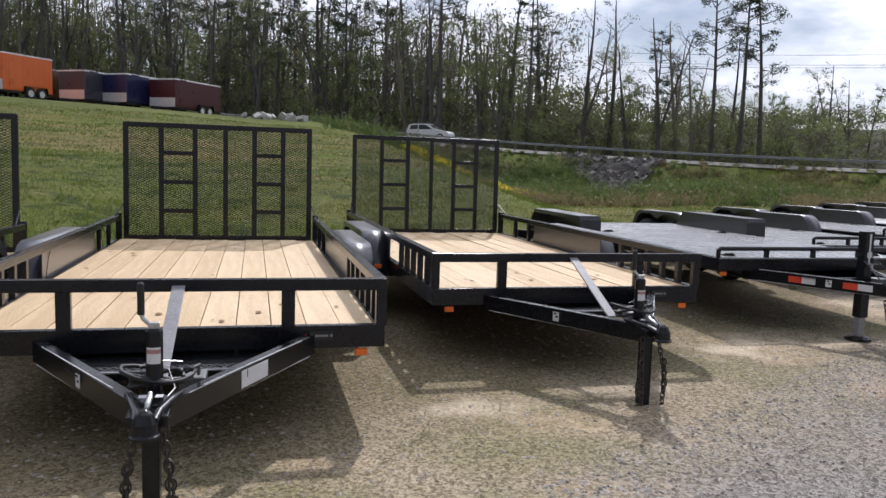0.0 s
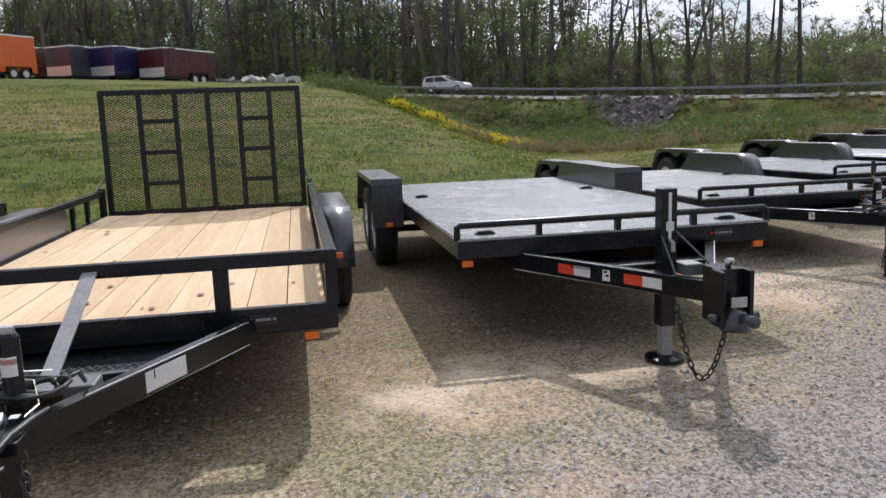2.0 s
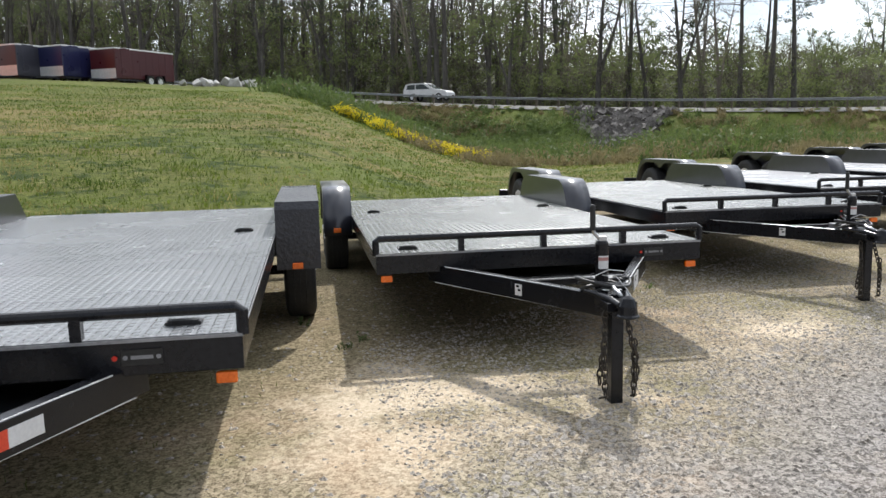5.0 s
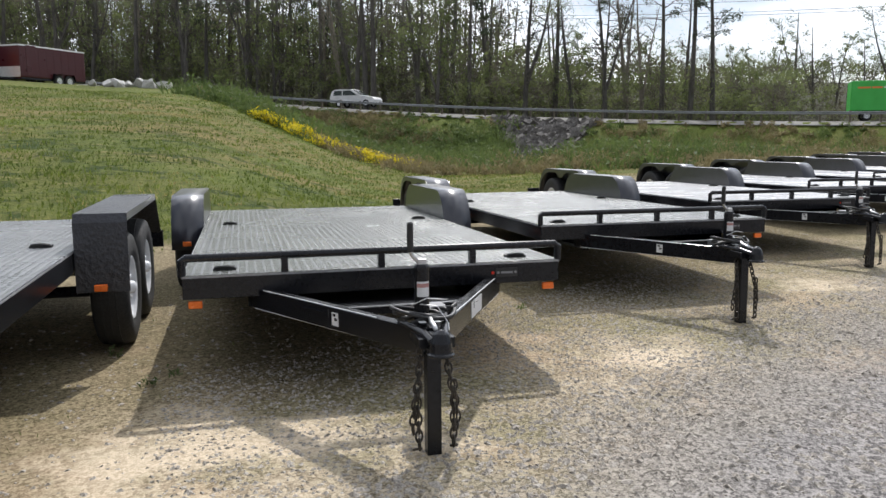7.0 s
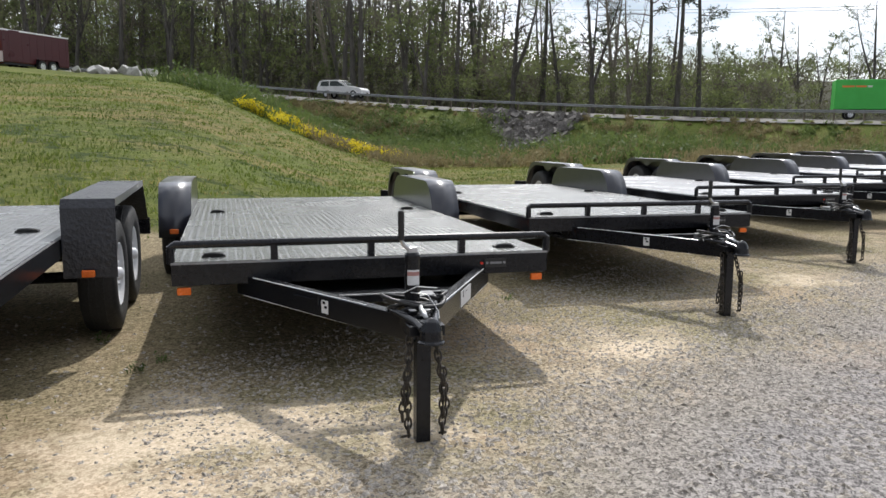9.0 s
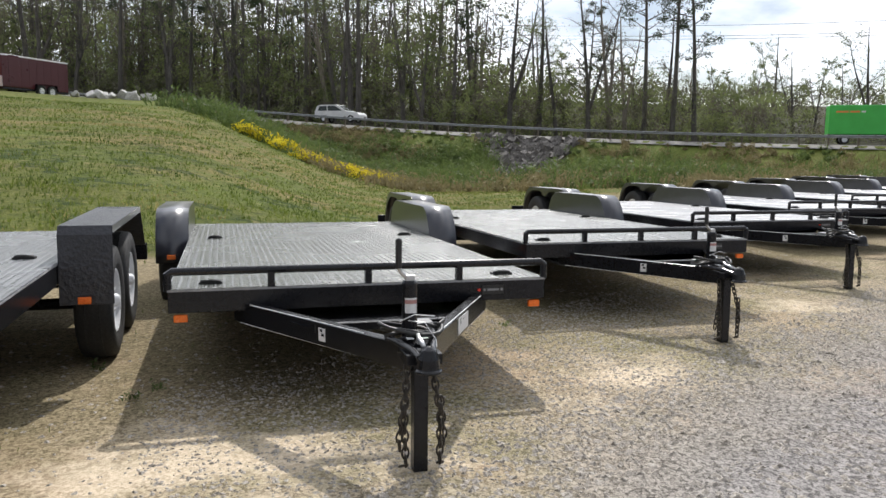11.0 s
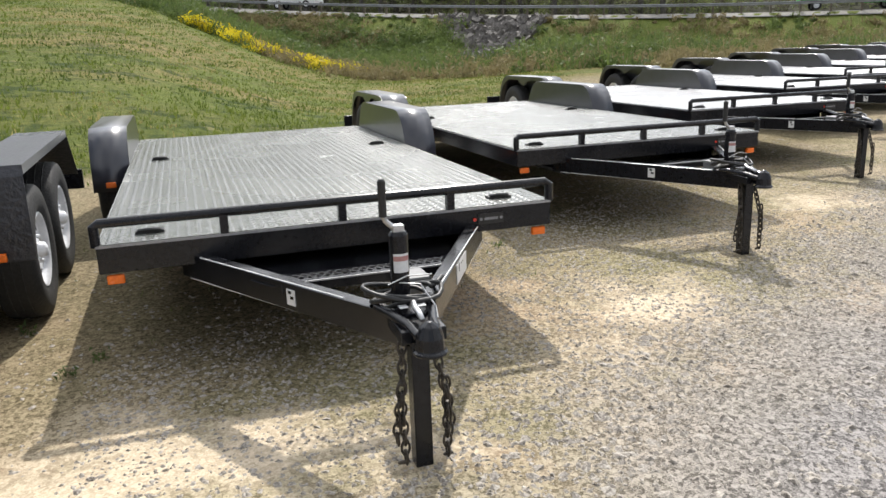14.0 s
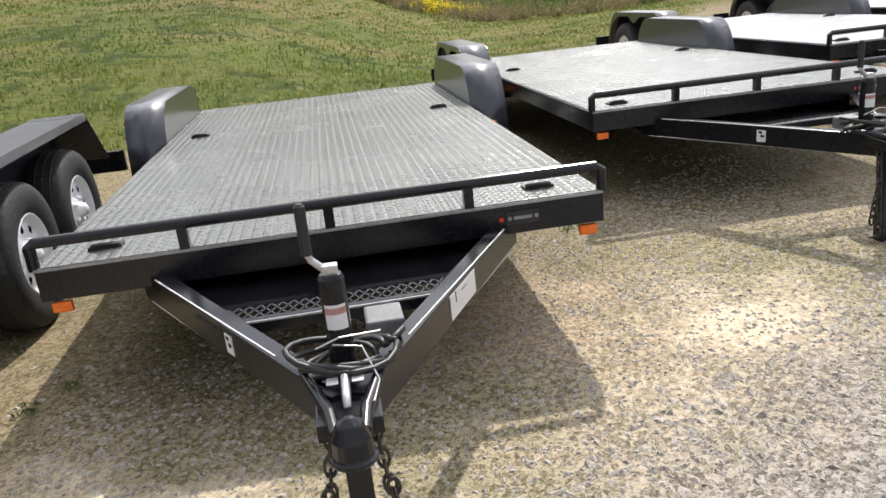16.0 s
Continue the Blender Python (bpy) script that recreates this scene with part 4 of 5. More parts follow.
def utility_trailer(name):
    tr = holder(name)
    W, L, zt = 1.09, 4.90, 0.545
    zr = 0.81
    # angle frame
    k = Build()
    k.box(-W, 0, zt - 0.12, W, 0.05, zt + 0.005)
    for s in (-1, 1):
        k.box(s * W - (0.05 if s > 0 else 0), 0.05, zt - 0.12, s * W + (0.05 if s < 0 else 0), L, zt + 0.005)
        k.beam((s * 0.60, 0.05, zt - 0.14), (s * 0.60, L - 0.1, zt - 0.14), 0.05, 0.11)
    k.box(-W, L - 0.05, zt - 0.12, W, L, zt - 0.045)
    for i in range(7):
        k.box(-W + 0.05, 0.5 + 0.6 * i, zt - 0.10, W - 0.05, 0.55 + 0.6 * i, zt - 0.046)
    k.part("frame", BLACK, tr, bevel=0.003)
    # top rail and uprights
    k = Build()
    k.box(-W - 0.01, -0.01, zr - 0.065, W + 0.01, 0.045, zr)
    for s in (-1, 1):
        k.box(s * (W - 0.02) - 0.03, 0.045, zr - 0.055, s * (W - 0.02) + 0.03, L, zr)
        for y in (0.27, 0.52, 0.77, 1.02, 1.27, 3.75, 4.25):
            k.box(s * (W - 0.02) - 0.02, y - 0.028, zt, s * (W - 0.02) + 0.02, y + 0.028, zr - 0.05)
        k.box(s * (W - 0.02) - 0.03, 0.0, zt, s * (W - 0.02) + 0.03, 0.05, zr - 0.06)
        k.box(s * (W - 0.02) - 0.03, L - 0.06, zt - 0.03, s * (W - 0.02) + 0.03, L, zr + 0.02)
    for x in (-0.56, 0.56):
        k.box(x - 0.036, 0.0, zt, x + 0.036, 0.04, zr - 0.06)
    k.part("railing", BLACK, tr, bevel=0.004)
    # solid side beside the fenders
    for s in (-1, 1):
        k = Build()
        k.box(s * (W - 0.005) - 0.004, 1.75, zt, s * (W - 0.005) + 0.004, 3.6, zr - 0.05)
        k.part("side_panel", FENDER, tr)
    # gate
    gy, gw, g0, g1 = L + 0.02, 1.0, zt - 0.01, 1.825
    k = Build()
    lean = 0.03
    for x in (-gw, gw):
        k.beam((x, gy, g0), (x, gy + lean, g1), 0.055, 0.04, (0, 1, 0))
    for x in (-0.63, -0.27, 0.06, 0.38, 0.70):
        k.beam((x, gy, g0), (x, gy + lean, g1), 0.052, 0.035, (0, 1, 0))
    for z in (g0 + 0.02, g1 - 0.02):
        k.beam((-gw - 0.02, gy + lean * (z - g0) / 1.27, z), (gw + 0.02, gy + lean * (z - g0) / 1.27, z), 0.04, 0.055)
    for xa, xb in ((-0.63, -0.27), (0.38, 0.70)):
        for i in range(1, 4):
            z = g0 + (g1 - g0) * i / 4
            k.beam((xa, gy - 0.005, z), (xb, gy - 0.005, z), 0.035, 0.045)
    k.part("ramp_gate", BLACK, tr, bevel=0.003, label="upright ramp gate with two ladder tracks")
    k = Build()
    yy = gy + lean / 2 + 0.026
    sl = 0.5
    for sgn in (1, -1):
        c = -2.0
        while c < 3.5:
            # the line z = c + sgn * sl * x, clipped to the gate
            lo, hi = -gw, gw
            xa, xb = ((g0 - c) / (sgn * sl), (g1 - c) / (sgn * sl))
            lo, hi = max(lo, min(xa, xb)), min(hi, max(xa, xb))
            if hi - lo > 0.02:
                k.beam((lo, yy, c + sgn * sl * lo), (hi, yy, c + sgn * sl * hi), 0.003, 0.0056, (0, 0, 1))
            c += 0.026
    k.part("gate_mesh", BLACK, tr, label="black expanded metal mesh")
    for s in (-1, 1):
        k = Build()
        k.tube([(s * (gw + 0.03), gy - 0.02, zr + 0.12), (s * (W - 0.02), L - 0.25, zr)], 0.008, 6)
        k.part("gate_spring", BLACK, tr)
        k = Build()
        k.box(s * (W + 0.02) - 0.05, L - 0.10, zt - 0.16, s * (W + 0.02) + 0.09, L - 0.04, zt - 0.04)
        k.part("gate_latch", BLACK, tr)
    ys = (2.32, 3.16)
    k = Build()
    for y in ys:
        k.tube([(-1.1, y, 0.34), (1.1, y, 0.34)], 0.035, 10)
        for s in (-1, 1):
            k.beam((s * 0.6, y - 0.36, 0.40), (s * 0.6, y + 0.36, 0.40), 0.05, 0.04)
    k.part("axle", BLACK, tr)
    wheels(tr, ys, 1.19)
    round_fender(tr, 1.82, 3.66, 1.082, 1.31, 0.38, 0.79)
    for s in (-1, 1):
        marker(tr, s * 1.19, 1.80, 0.48)
        marker(tr, s * 0.96, 0.03, zt - 0.15, AMBER)
    name_badge(tr, 0.74, -0.002, zt - 0.05)
    tongue(tr, 0.70, 0.0, -1.33, zt - 0.045, tag=0.50)
    zc = zt - 0.055
    coupler_ball(tr, -1.33, zc)
    jack(tr, 0.0, -1.03, zc, zc + 0.27)
    cable_coil(tr, 0.0, -0.95, zc + 0.05, 2)
    k = Build()
    k.box(-0.032, -1.17, -0.02, 0.032, -1.105, zc - 0.05)
    k.part("drop_post", BLACK, tr, bevel=0.004)
    safety_chains(tr, -1.24, zc - 0.06)
    k = Build()
    k.beam((0.0, 0.03, zr - 0.02), (-0.02, -0.72, zt - 0.08), 0.065, 0.012, (0, 0, 1))
    k.part("brace", GREYSTEEL, tr, bevel=0.002, label="grey flat steel brace")
    # boards
    n, w = 11, (2 * W - 0.10) / 11
    bb = Build()
    bb.box(-w / 2 + 0.003, 0.055, -0.036, w / 2 - 0.003, L - 0.055, 0.0)
    bm = bb.mesh("plank", PINE)
    rnd = random.Random(5)
    for i in range(n):
        p = new("plank", bm)
        p.parent = tr
        p.matrix_basis = pose(-W + 0.05 + w * (i + 0.5), rnd.uniform(-0.004, 0.004), zt - 0.006 + rnd.uniform(-0.003, 0.003), rnd.uniform(-0.05, 0.05), rnd.uniform(-0.5, 0.5), 0)
    kn = Build()
    for i in range(26):
        x, y = rnd.uniform(-W + 0.1, W - 0.1), rnd.uniform(0.2, L - 0.2)
        r = rnd.uniform(0.008, 0.02)
        kn.v += [(x + r * math.cos(a * math.pi / 4), y + 1.7 * r * math.sin(a * math.pi / 4), zt - 0.0005) for a in range(8)]
        kn.f.append(tuple(range(len(kn.v) - 8, len(kn.v))))
    tagged(kn.part("knots", KNOT, tr), kind="stuff")
    return tr


PRINT = mat("faded_red_print", (0.34, 0.16, 0.15), (0.45, 0.24, 0.22), rough=0.5, scale=40, fine=150)
KNOT = mat("wood_knot", (0.16, 0.08, 0.03), (0.3, 0.17, 0.08), rough=0.8, scale=30, fine=120)

YAW = -2.7
NOSE = -0.9     # decks stand a touch nose-up


def park(x, y, dz=0.0, yaw=YAW):
    return pose(x, y, dz, NOSE, 0, yaw)


UTILITY = "black tandem-axle utility trailer with pine deck and raised ramp gate"
u2 = utility_trailer("utility_trailer")
tagged(u2, UTILITY, "trailer", "trailers parked in a row")
u2.matrix_basis = pose(2.63, 5.22, 0.0, -0.2, 0, -2.4)
copy_thing(u2, pose(-0.16, 4.16, 0.0, -0.2, 0, -3.0))
copy_thing(u2, pose(-3.06, 3.20, 0.0, -0.4, 0, -3.5))

h3 = car_hauler("car_hauler_trailer", heavy=True, plate=SILVERDECK)
tagged(h3, "black steel-deck equipment trailer with square fenders and reflective tape", "trailer", "trailers parked in a row")
h3.matrix_basis = pose(5.58, 5.98, 0.01, -0.1, 0, YAW)

h4 = car_hauler("car_hauler_trailer", heavy=False, seed=4)
tagged(h4, "black steel-deck car hauler trailer with rounded tandem fenders", "trailer", "trailers parked in a row")
h4.matrix_basis = park(8.36, 7.80)
copy_thing(h4, park(8.36 + 2.69, 7.80 + 1.47))
# from the third hauler on, sky glare on the deck is coloured in
h6 = car_hauler("car_hauler_trailer", seed=6, plate=GLAREDECK)
tagged(h6, "black car hauler trailer, sky glare painted into its pale steel deck", "trailer", "trailers parked in a row")
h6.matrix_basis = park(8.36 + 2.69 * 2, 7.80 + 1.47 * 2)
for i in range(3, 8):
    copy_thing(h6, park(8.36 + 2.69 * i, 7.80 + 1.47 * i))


# ---- roadside ----
def guard_rail():
    g = holder("guard_rail")
    b = Build()
    ss = [s * 2.0 for s in range(-60, 120)]
    prof = [(-0.02, 0.52), (-0.06, 0.56), (-0.02, 0.61), (-0.02, 0.64), (-0.06, 0.69), (-0.02, 0.73)]
    for s in ss:
        b.v += [tuple(along(s, o, z)) for o, z in prof]
    n = len(prof)
    b.f = [(i * n + j, (i + 1) * n + j, (i + 1) * n + j + 1, i * n + j + 1) for i in range(len(ss) - 1) for j in range(n - 1)]
    b.part("beam", GALV, g, thick=0.004)
    pm = Build().box(-0.07, -0.09, -0.6, 0.07, 0.09, 0.80).mesh("post", POSTWOOD)
    for s in ss:
        p = new("post", pm)
        p.parent = g
        p.matrix_basis = Matrix.Translation(along(s, 0.09, 0.0)) @ pose(0, 0, 0, 0, 0, math.degrees(math.atan2(ROAD_D.y, ROAD_D.x)))
    return tagged(g, "weathered galvanised highway guard rail on timber posts", "guard rail")


guard_rail()


def cargo_trailer(colour, w=2.1, ln=4.9, ht=2.05):
    t = holder("cargo_trailer")
    z0 = 0.42
    k = Build()
    k.box(-w / 2, 0, z0, w / 2, ln, z0 + ht)
    k.part("body", colour, t, bevel=0.06)
    k = Build()
    k.box(-w / 2 - 0.01, -0.01, z0 + ht - 0.07, w / 2 + 0.01, ln + 0.01, z0 + ht + 0.02)
    k.part("roof_trim", ROOFTRIM, t, bevel=0.02, label="white roof edge trim")
    k = Build()
    k.box(-w / 2 + 0.02, -0.012, z0 + 0.02, w / 2 - 0.02, 0.0, z0 + 0.62)
    k.part("stone_guard", STONEGUARD, t, label="bright aluminium stone guard")
    seam = Build().box(-0.006, -0.012, z0 + 0.05, 0.006, 0.012, z0 + ht - 0.1).mesh("panel_seam", colour)
    for s in (-1, 1):
        for i in range(9):
            q = new("panel_seam", seam)
            q.parent = t
            q.matrix_basis = pose(s * w / 2, 0.25 + (ln - 0.5) * i / 8, 0)
    k = Build()
    k.box(w / 2 - 0.004, 0.45, z0 + 0.12, w / 2 + 0.018, 1.2, z0 + 1.85)
    k.part("side_door", colour, t, bevel=0.01)
    k = Build()
    for s in (-1, 1):
        k.beam((s * 0.5, 0.1, z0 - 0.05), (0, -1.1, z0 - 0.05), 0.06, 0.1)
        k.sheet([(ln * 0.62 - 0.85, z0 - 0.02), (ln * 0.62 - 0.75, z0 + 0.33), (ln * 0.62 + 0.75, z0 + 0.33), (ln * 0.62 + 0.85, z0 - 0.02)], s * w / 2, s * (w / 2 + 0.2))
    k.box(-w / 2 + 0.02, 0.05, z0 - 0.12, w / 2 - 0.02, ln - 0.05, z0)
    k.tube([(0, -1.0, z0 - 0.08), (0, -1.0, -0.15)], 0.04, 8)
    k.part("chassis", BLACK, t)
    wheels(t, (ln * 0.62 - 0.41, ln * 0.62 + 0.41), w / 2 + 0.06)
    return t


ROOFTRIM = mat("white_trim", (0.62, 0.62, 0.62), (0.78, 0.78, 0.78), rough=0.4, scale=2, fine=20)
STONEGUARD = mat("aluminium_guard", (0.62, 0.62, 0.63), (0.78, 0.78, 0.79), rough=0.35, metal=0.3, scale=6, fine=40)


def paint(name, r, g, b):
    return mat(name, (r * 0.85, g * 0.85, b * 0.85), (r, g, b), rough=0.3, scale=1.0, fine=20)


CARGO = [
    ("maroon", (0.075, 0.011, 0.015), -3.1, 55.0, 5.0, 1.85),
    ("navy blue", (0.018, 0.022, 0.085), -6.1, 55.1, 4.9, 1.85),
    ("slate grey", (0.055, 0.055, 0.075), -8.6, 55.0, 4.9, 1.85),
    ("brown", (0.11, 0.05, 0.03), -11.2, 57.0, 4.9, 1.85),
    ("orange", (0.80, 0.16, 0.02), -12.4, 51.2, 3.6, 2.15),
    ("dark red", (0.16, 0.02, 0.015), -15.6, 51.0, 4.4, 1.95),
]
for colour, rgb, x, y, ln, ht in CARGO:
    c = cargo_trailer(paint(colour.replace(" ", "_") + "_paint", *rgb), ln=ln, ht=ht)
    c.matrix_basis = pose(x, y, ground_z(x + 1.5, y + 1.5) - 0.05, 0, 0, -36)
    tagged(c, colour + " enclosed cargo trailer with white roof trim on grass", "trailer", "enclosed cargo trailers")


def box_truck():
    t = holder("box_truck")
    g = mat("green_paint", (0.05, 0.42, 0.06), (0.07, 0.52, 0.09), rough=0.35, scale=1, fine=20)
    Build().box(-1.15, 0.0, 0.75, 1.15, 4.6, 3.0).part("cargo_box", g, t, bevel=0.05)
    k = Build()
    k.sheet([(4.65, 0.55), (4.65, 2.05), (5.1, 2.15), (5.35, 2.05), (6.0, 1.42), (6.95, 1.2), (7.1, 0.95), (7.1, 0.45)], -0.98, 0.98)
    for s in (-0.98, 0.98):
        k.poly([(s, y, z) for y, z in ((4.65, 0.45), (4.65, 2.05), (5.1, 2.15), (5.35, 2.05), (6.0, 1.42), (6.95, 1.2), (7.1, 0.95), (7.1, 0.45))])
    k.part("cab", g, t)
    k = Build()
    for s in (-0.99, 0.99):
        k.poly([(s, y, z) for y, z in ((4.85, 1.4), (4.85, 1.95), (5.25, 1.98), (5.8, 1.42))])
    k.poly([(-0.9, 5.42, 2.02), (0.9, 5.42, 2.02), (0.9, 5.98, 1.46), (-0.9, 5.98, 1.46)])
    k.part("window", GLASS, t, thick=0.01)
    k = Build()
    k.box(-0.8, 0.1, 0.5, 0.8, 6.9, 0.72)
    k.part("chassis", BLACK, t)
    k = Build()
    k.box(1.152, 0.45, 2.42, 1.158, 1.3, 2.55)
    k.box(1.152, 1.4, 2.42, 1.158, 2.1, 2.55)
    k.part("lettering", ORANGEPRINT, t, label="orange print too small to read")
    k = Build()
    k.box(1.152, 2.2, 2.42, 1.158, 2.5, 2.55)
    k.part("lettering", LABEL, t)
    for y in (1.2, 6.2):
        for s in (-1, 1):
            w = new("wheel", TYRE)
            w.parent = t
            w.matrix_basis = pose(s * 0.92, y, 0.36, 0, 0, 0 if s > 0 else 180)
            q = new("rim", RIMMESH)
            q.parent = w
    return tagged(t, "bright green box truck driving on the highway", "truck")


GLASS = mat("dark_vehicle_glass", (0.02, 0.03, 0.03), (0.04, 0.05, 0.05), rough=0.08, scale=1, fine=10)
ORANGEPRINT = mat("orange_print", (0.75, 0.18, 0.04), (0.85, 0.25, 0.06), rough=0.5)
bt = box_truck()
bt.matrix_basis = Matrix.Translation(along(42.3, 4.2, 0.1)) @ pose(0, 0, 0, 0, 0, math.degrees(math.atan2(ROAD_D.y, ROAD_D.x)) - 90)


def estate_car():
    t = holder("car")
    side = ((0.0, 0.45), (0.0, 1.0), (0.25, 1.55), (0.7, 1.68), (2.3, 1.68), (3.35, 1.08), (4.5, 0.92), (4.75, 0.7), (4.75, 0.38))
    k = Build()
    k.sheet(side, -0.9, 0.9)
    for x in (-0.9, 0.9):
        k.poly([(x, y, z) for y, z in side])
    k.part("body", ROOFTRIM, t, bevel=0.05)
    k = Build()
    for x in (-0.906, 0.906):
        k.poly([(x, y, z) for y, z in ((0.35, 1.1), (0.5, 1.52), (1.3, 1.56), (1.3, 1.1))])
        k.poly([(x, y, z) for y, z in ((1.4, 1.1), (1.4, 1.56), (2.22, 1.56), (2.95, 1.1))])
    k.poly([(-0.8, 2.42, 1.63), (0.8, 2.42, 1.63), (0.8, 3.3, 1.13), (-0.8, 3.3, 1.13)])
    k.part("window", GLASS, t, thick=0.012)
    for y in (0.95, 3.85):
        for side_x in (-1, 1):
            w = new("wheel", TYRE)
            w.parent = t
            w.matrix_basis = pose(side_x * 0.82, y, 0.34, 0, 0, 0 if side_x > 0 else 180)
            new("rim", RIMMESH).parent = w
    return tagged(t, "white estate car on the highway beyond the guard rail", "car")


car = estate_car()
car.matrix_basis = Matrix.Translation(along(-2.8, 4.0, 0.06)) @ pose(0, 0, 0, 0, 0, math.degrees(math.atan2(ROAD_D.y, ROAD_D.x)) - 90)


# ---- stones ----
def stone(k, c, r, rnd, flat=0.7):
    """A broken stone half sunk in the ground: an uneven five-sided chip with an off-centre peak."""
    c = Vector(c)
    k0 = len(k.v)
    a0 = rnd.uniform(0, 6.283)
    long, turn = rnd.uniform(1.0, 1.7), rnd.uniform(0, 6.283)
    for i in range(5):
        a = a0 + 1.2566 * i + rnd.uniform(-0.3, 0.3)
        q = r * rnd.uniform(0.7, 1.15)
        x, y = q * math.cos(a) * long, q * math.sin(a)
        k.v.append((c.x + x * math.cos(turn) - y * math.sin(turn), c.y + x * math.sin(turn) + y * math.cos(turn), -0.002 + rnd.uniform(0, 0.35) * r * flat))
    k.v.append((c.x + rnd.uniform(-0.6, 0.6) * r, c.y + rnd.uniform(-0.6, 0.6) * r, r * flat * rnd.uniform(0.7, 1.6)))
    k.f += [(k0 + i, k0 + (i + 1) % 5, k0 + 5) for i in range(5)]


def boulder(k, c, r, rnd):
    """A blocky quarry stone."""
    m = Matrix.Translation(c) @ pose(0, 0, 0, rnd.uniform(-40, 40), rnd.uniform(-40, 40), rnd.uniform(0, 180))
    k0 = len(k.v)
    k.box(-r, -r * 0.75, -r * 0.55, r, r * 0.75, r * 0.55, m)
    k.v[k0:] = [tuple(Vector(v) + Vector((rnd.uniform(-1, 1), rnd.uniform(-1, 1), rnd.uniform(-1, 1))) * r * 0.28) for v in k.v[k0:]]


rnd = random.Random(11)
k = Build()
for i in range(900):
    u = rnd.random() ** 1.3
    off = -0.7 - 17.0 * u
    half = max(1.3, 4.5 - 8.0 * u)
    s = 19.4 + 3.0 * u + rnd.uniform(-half, half)
    p = along(s, off)
    p.z = ground_z(p.x, p.y) + 0.03
    boulder(k, p, rnd.uniform(0.16, 0.45), rnd)
tagged(k.part("riprap", ROCK), "grey broken riprap stones down the road bank", "rocks", kind="stuff")

k = Build()
for i in range(16):
    x, y = 4.0 + rnd.uniform(-2.0, 2.0), 50.5 + rnd.uniform(-0.6, 0.6)
    boulder(k, (x, y, ground_z(x, y) + 0.14), rnd.uniform(0.22, 0.42), rnd)
tagged(k.part("boulder_pile", PALEROCK, bevel=0.06), "pale boulders lying on top of the grass bank", "rocks", kind="stuff")

k = Build()
for i in range(13000):
    x = rnd.uniform(-1.5, 15)
    y = 0.52 * x + rnd.uniform(1.2, 6.0) ** 1.0 + rnd.uniform(-0.5, 0.8)
    r = rnd.choice((0.006, 0.007, 0.008, 0.010, 0.012, 0.016))
    stone(k, (x, y, r * 0.15), r, rnd, 0.42)
for i in range(14000):
    x = rnd.uniform(0.5, 14)
    y = 0.52 * x + rnd.uniform(-0.3, 2.3)
    r = rnd.choice((0.010, 0.012, 0.014, 0.017, 0.021))
    stone(k, (x, y, r * 0.15), r, rnd, 0.5)
for i in range(13000):
    x = rnd.uniform(7.2, 12.0)
    y = 0.52 * x + rnd.uniform(1.6, 4.2)
    r = rnd.choice((0.006, 0.007, 0.008, 0.010, 0.013))
    stone(k, (x, y, r * 0.15), r, rnd, 0.5)
tagged(k.part("gravel_stones", PEBBLE), "loose crushed stone over the lot", "gravel", kind="stuff")


# ---- grass, weeds, flowers, shrubs ----
def blades(k, x, y, z, h, n, spread, rnd, width=0.012):
    for i in range(n):
        a, b = rnd.uniform(0, 6.283), rnd.uniform(0, 6.283)
        px, py = x + rnd.uniform(-spread, spread), y + rnd.uniform(-spread, spread)
        hh = h * rnd.uniform(0.5, 1.1)
        lean = hh * rnd.uniform(0.2, 0.8)
        k0 = len(k.v)
        k.v += [(px - width * math.cos(a), py - width * math.sin(a), z - 0.02), (px + width * math.cos(a), py + width * math.sin(a), z - 0.02), (px + lean * math.cos(b), py + lean * math.sin(b), z + hh)]
        k.f.append((k0, k0 + 1, k0 + 2))


def leaves(k, c, r, n, size, rnd, flat=0.8):
    """A loose clump of small leaves."""
    for i in range(n):
        d = Vector((rnd.gauss(0, 1), rnd.gauss(0, 1), rnd.gauss(0, 1) * flat))
        d = d.normalized() * (rnd.random() ** 0.5) * r
        p = Vector(c) + d
        q = Euler((rnd.uniform(-1.3, 1.3), rnd.uniform(-1.3, 1.3), rnd.uniform(0, 6.283))).to_matrix()
        s = size * rnd.uniform(0.6, 1.3)
        k0 = len(k.v)
        k.v += [tuple(p + q @ Vector(v)) for v in ((-s, 0, 0), (0.1 * s, -s * 0.5, 0.1 * s), (s, s * 0.35, 0))]
        k.f.append((k0, k0 + 1, k0 + 2))


k, kd = Build(), Build()
for i in range(14000):
    v = rnd.random() ** 1.8
    y = 11.5 + v * 30
    x = rnd.uniform(-8 - y * 0.2, 10 + y * 0.5)
    t = y - toe(x)
    if t < -0.5 + rnd.random() * 1.5:
        continue
    tuft = noise.noise((x * 0.9, y * 0.9, 6)) + 0.5 * noise.noise((x * 2.3, y * 2.3, 8))
    dry = noise.noise((x * 0.25, y * 0.45, 3)) + 0.4 * noise.noise((x * 1.1, y * 1.1, 12))
    target = kd if dry > rnd.uniform(0.12, 0.7) else k
    tall = 0.035 + 0.10 * max(0.0, tuft) * (1 - v) + 0.0004 * y
    blades(target, x, y, ground_z(x, y), tall, 10, 0.24 + 0.006 * y, rnd, 0.008 + 0.0004 * y)
for i in range(420):
    x = rnd.uniform(-1, 14)
    y = 0.52 * x + rnd.uniform(3.2, 8)
    if noise.noise((x * 0.6, y * 0.6, 9)) > 0.05:
        blades(k, x, y, 0.0, 0.035, 4, 0.05, rnd, 0.004)
tagged(k.part("grass", BLADE), "uneven spring grass on the bank", "grass", kind="stuff")
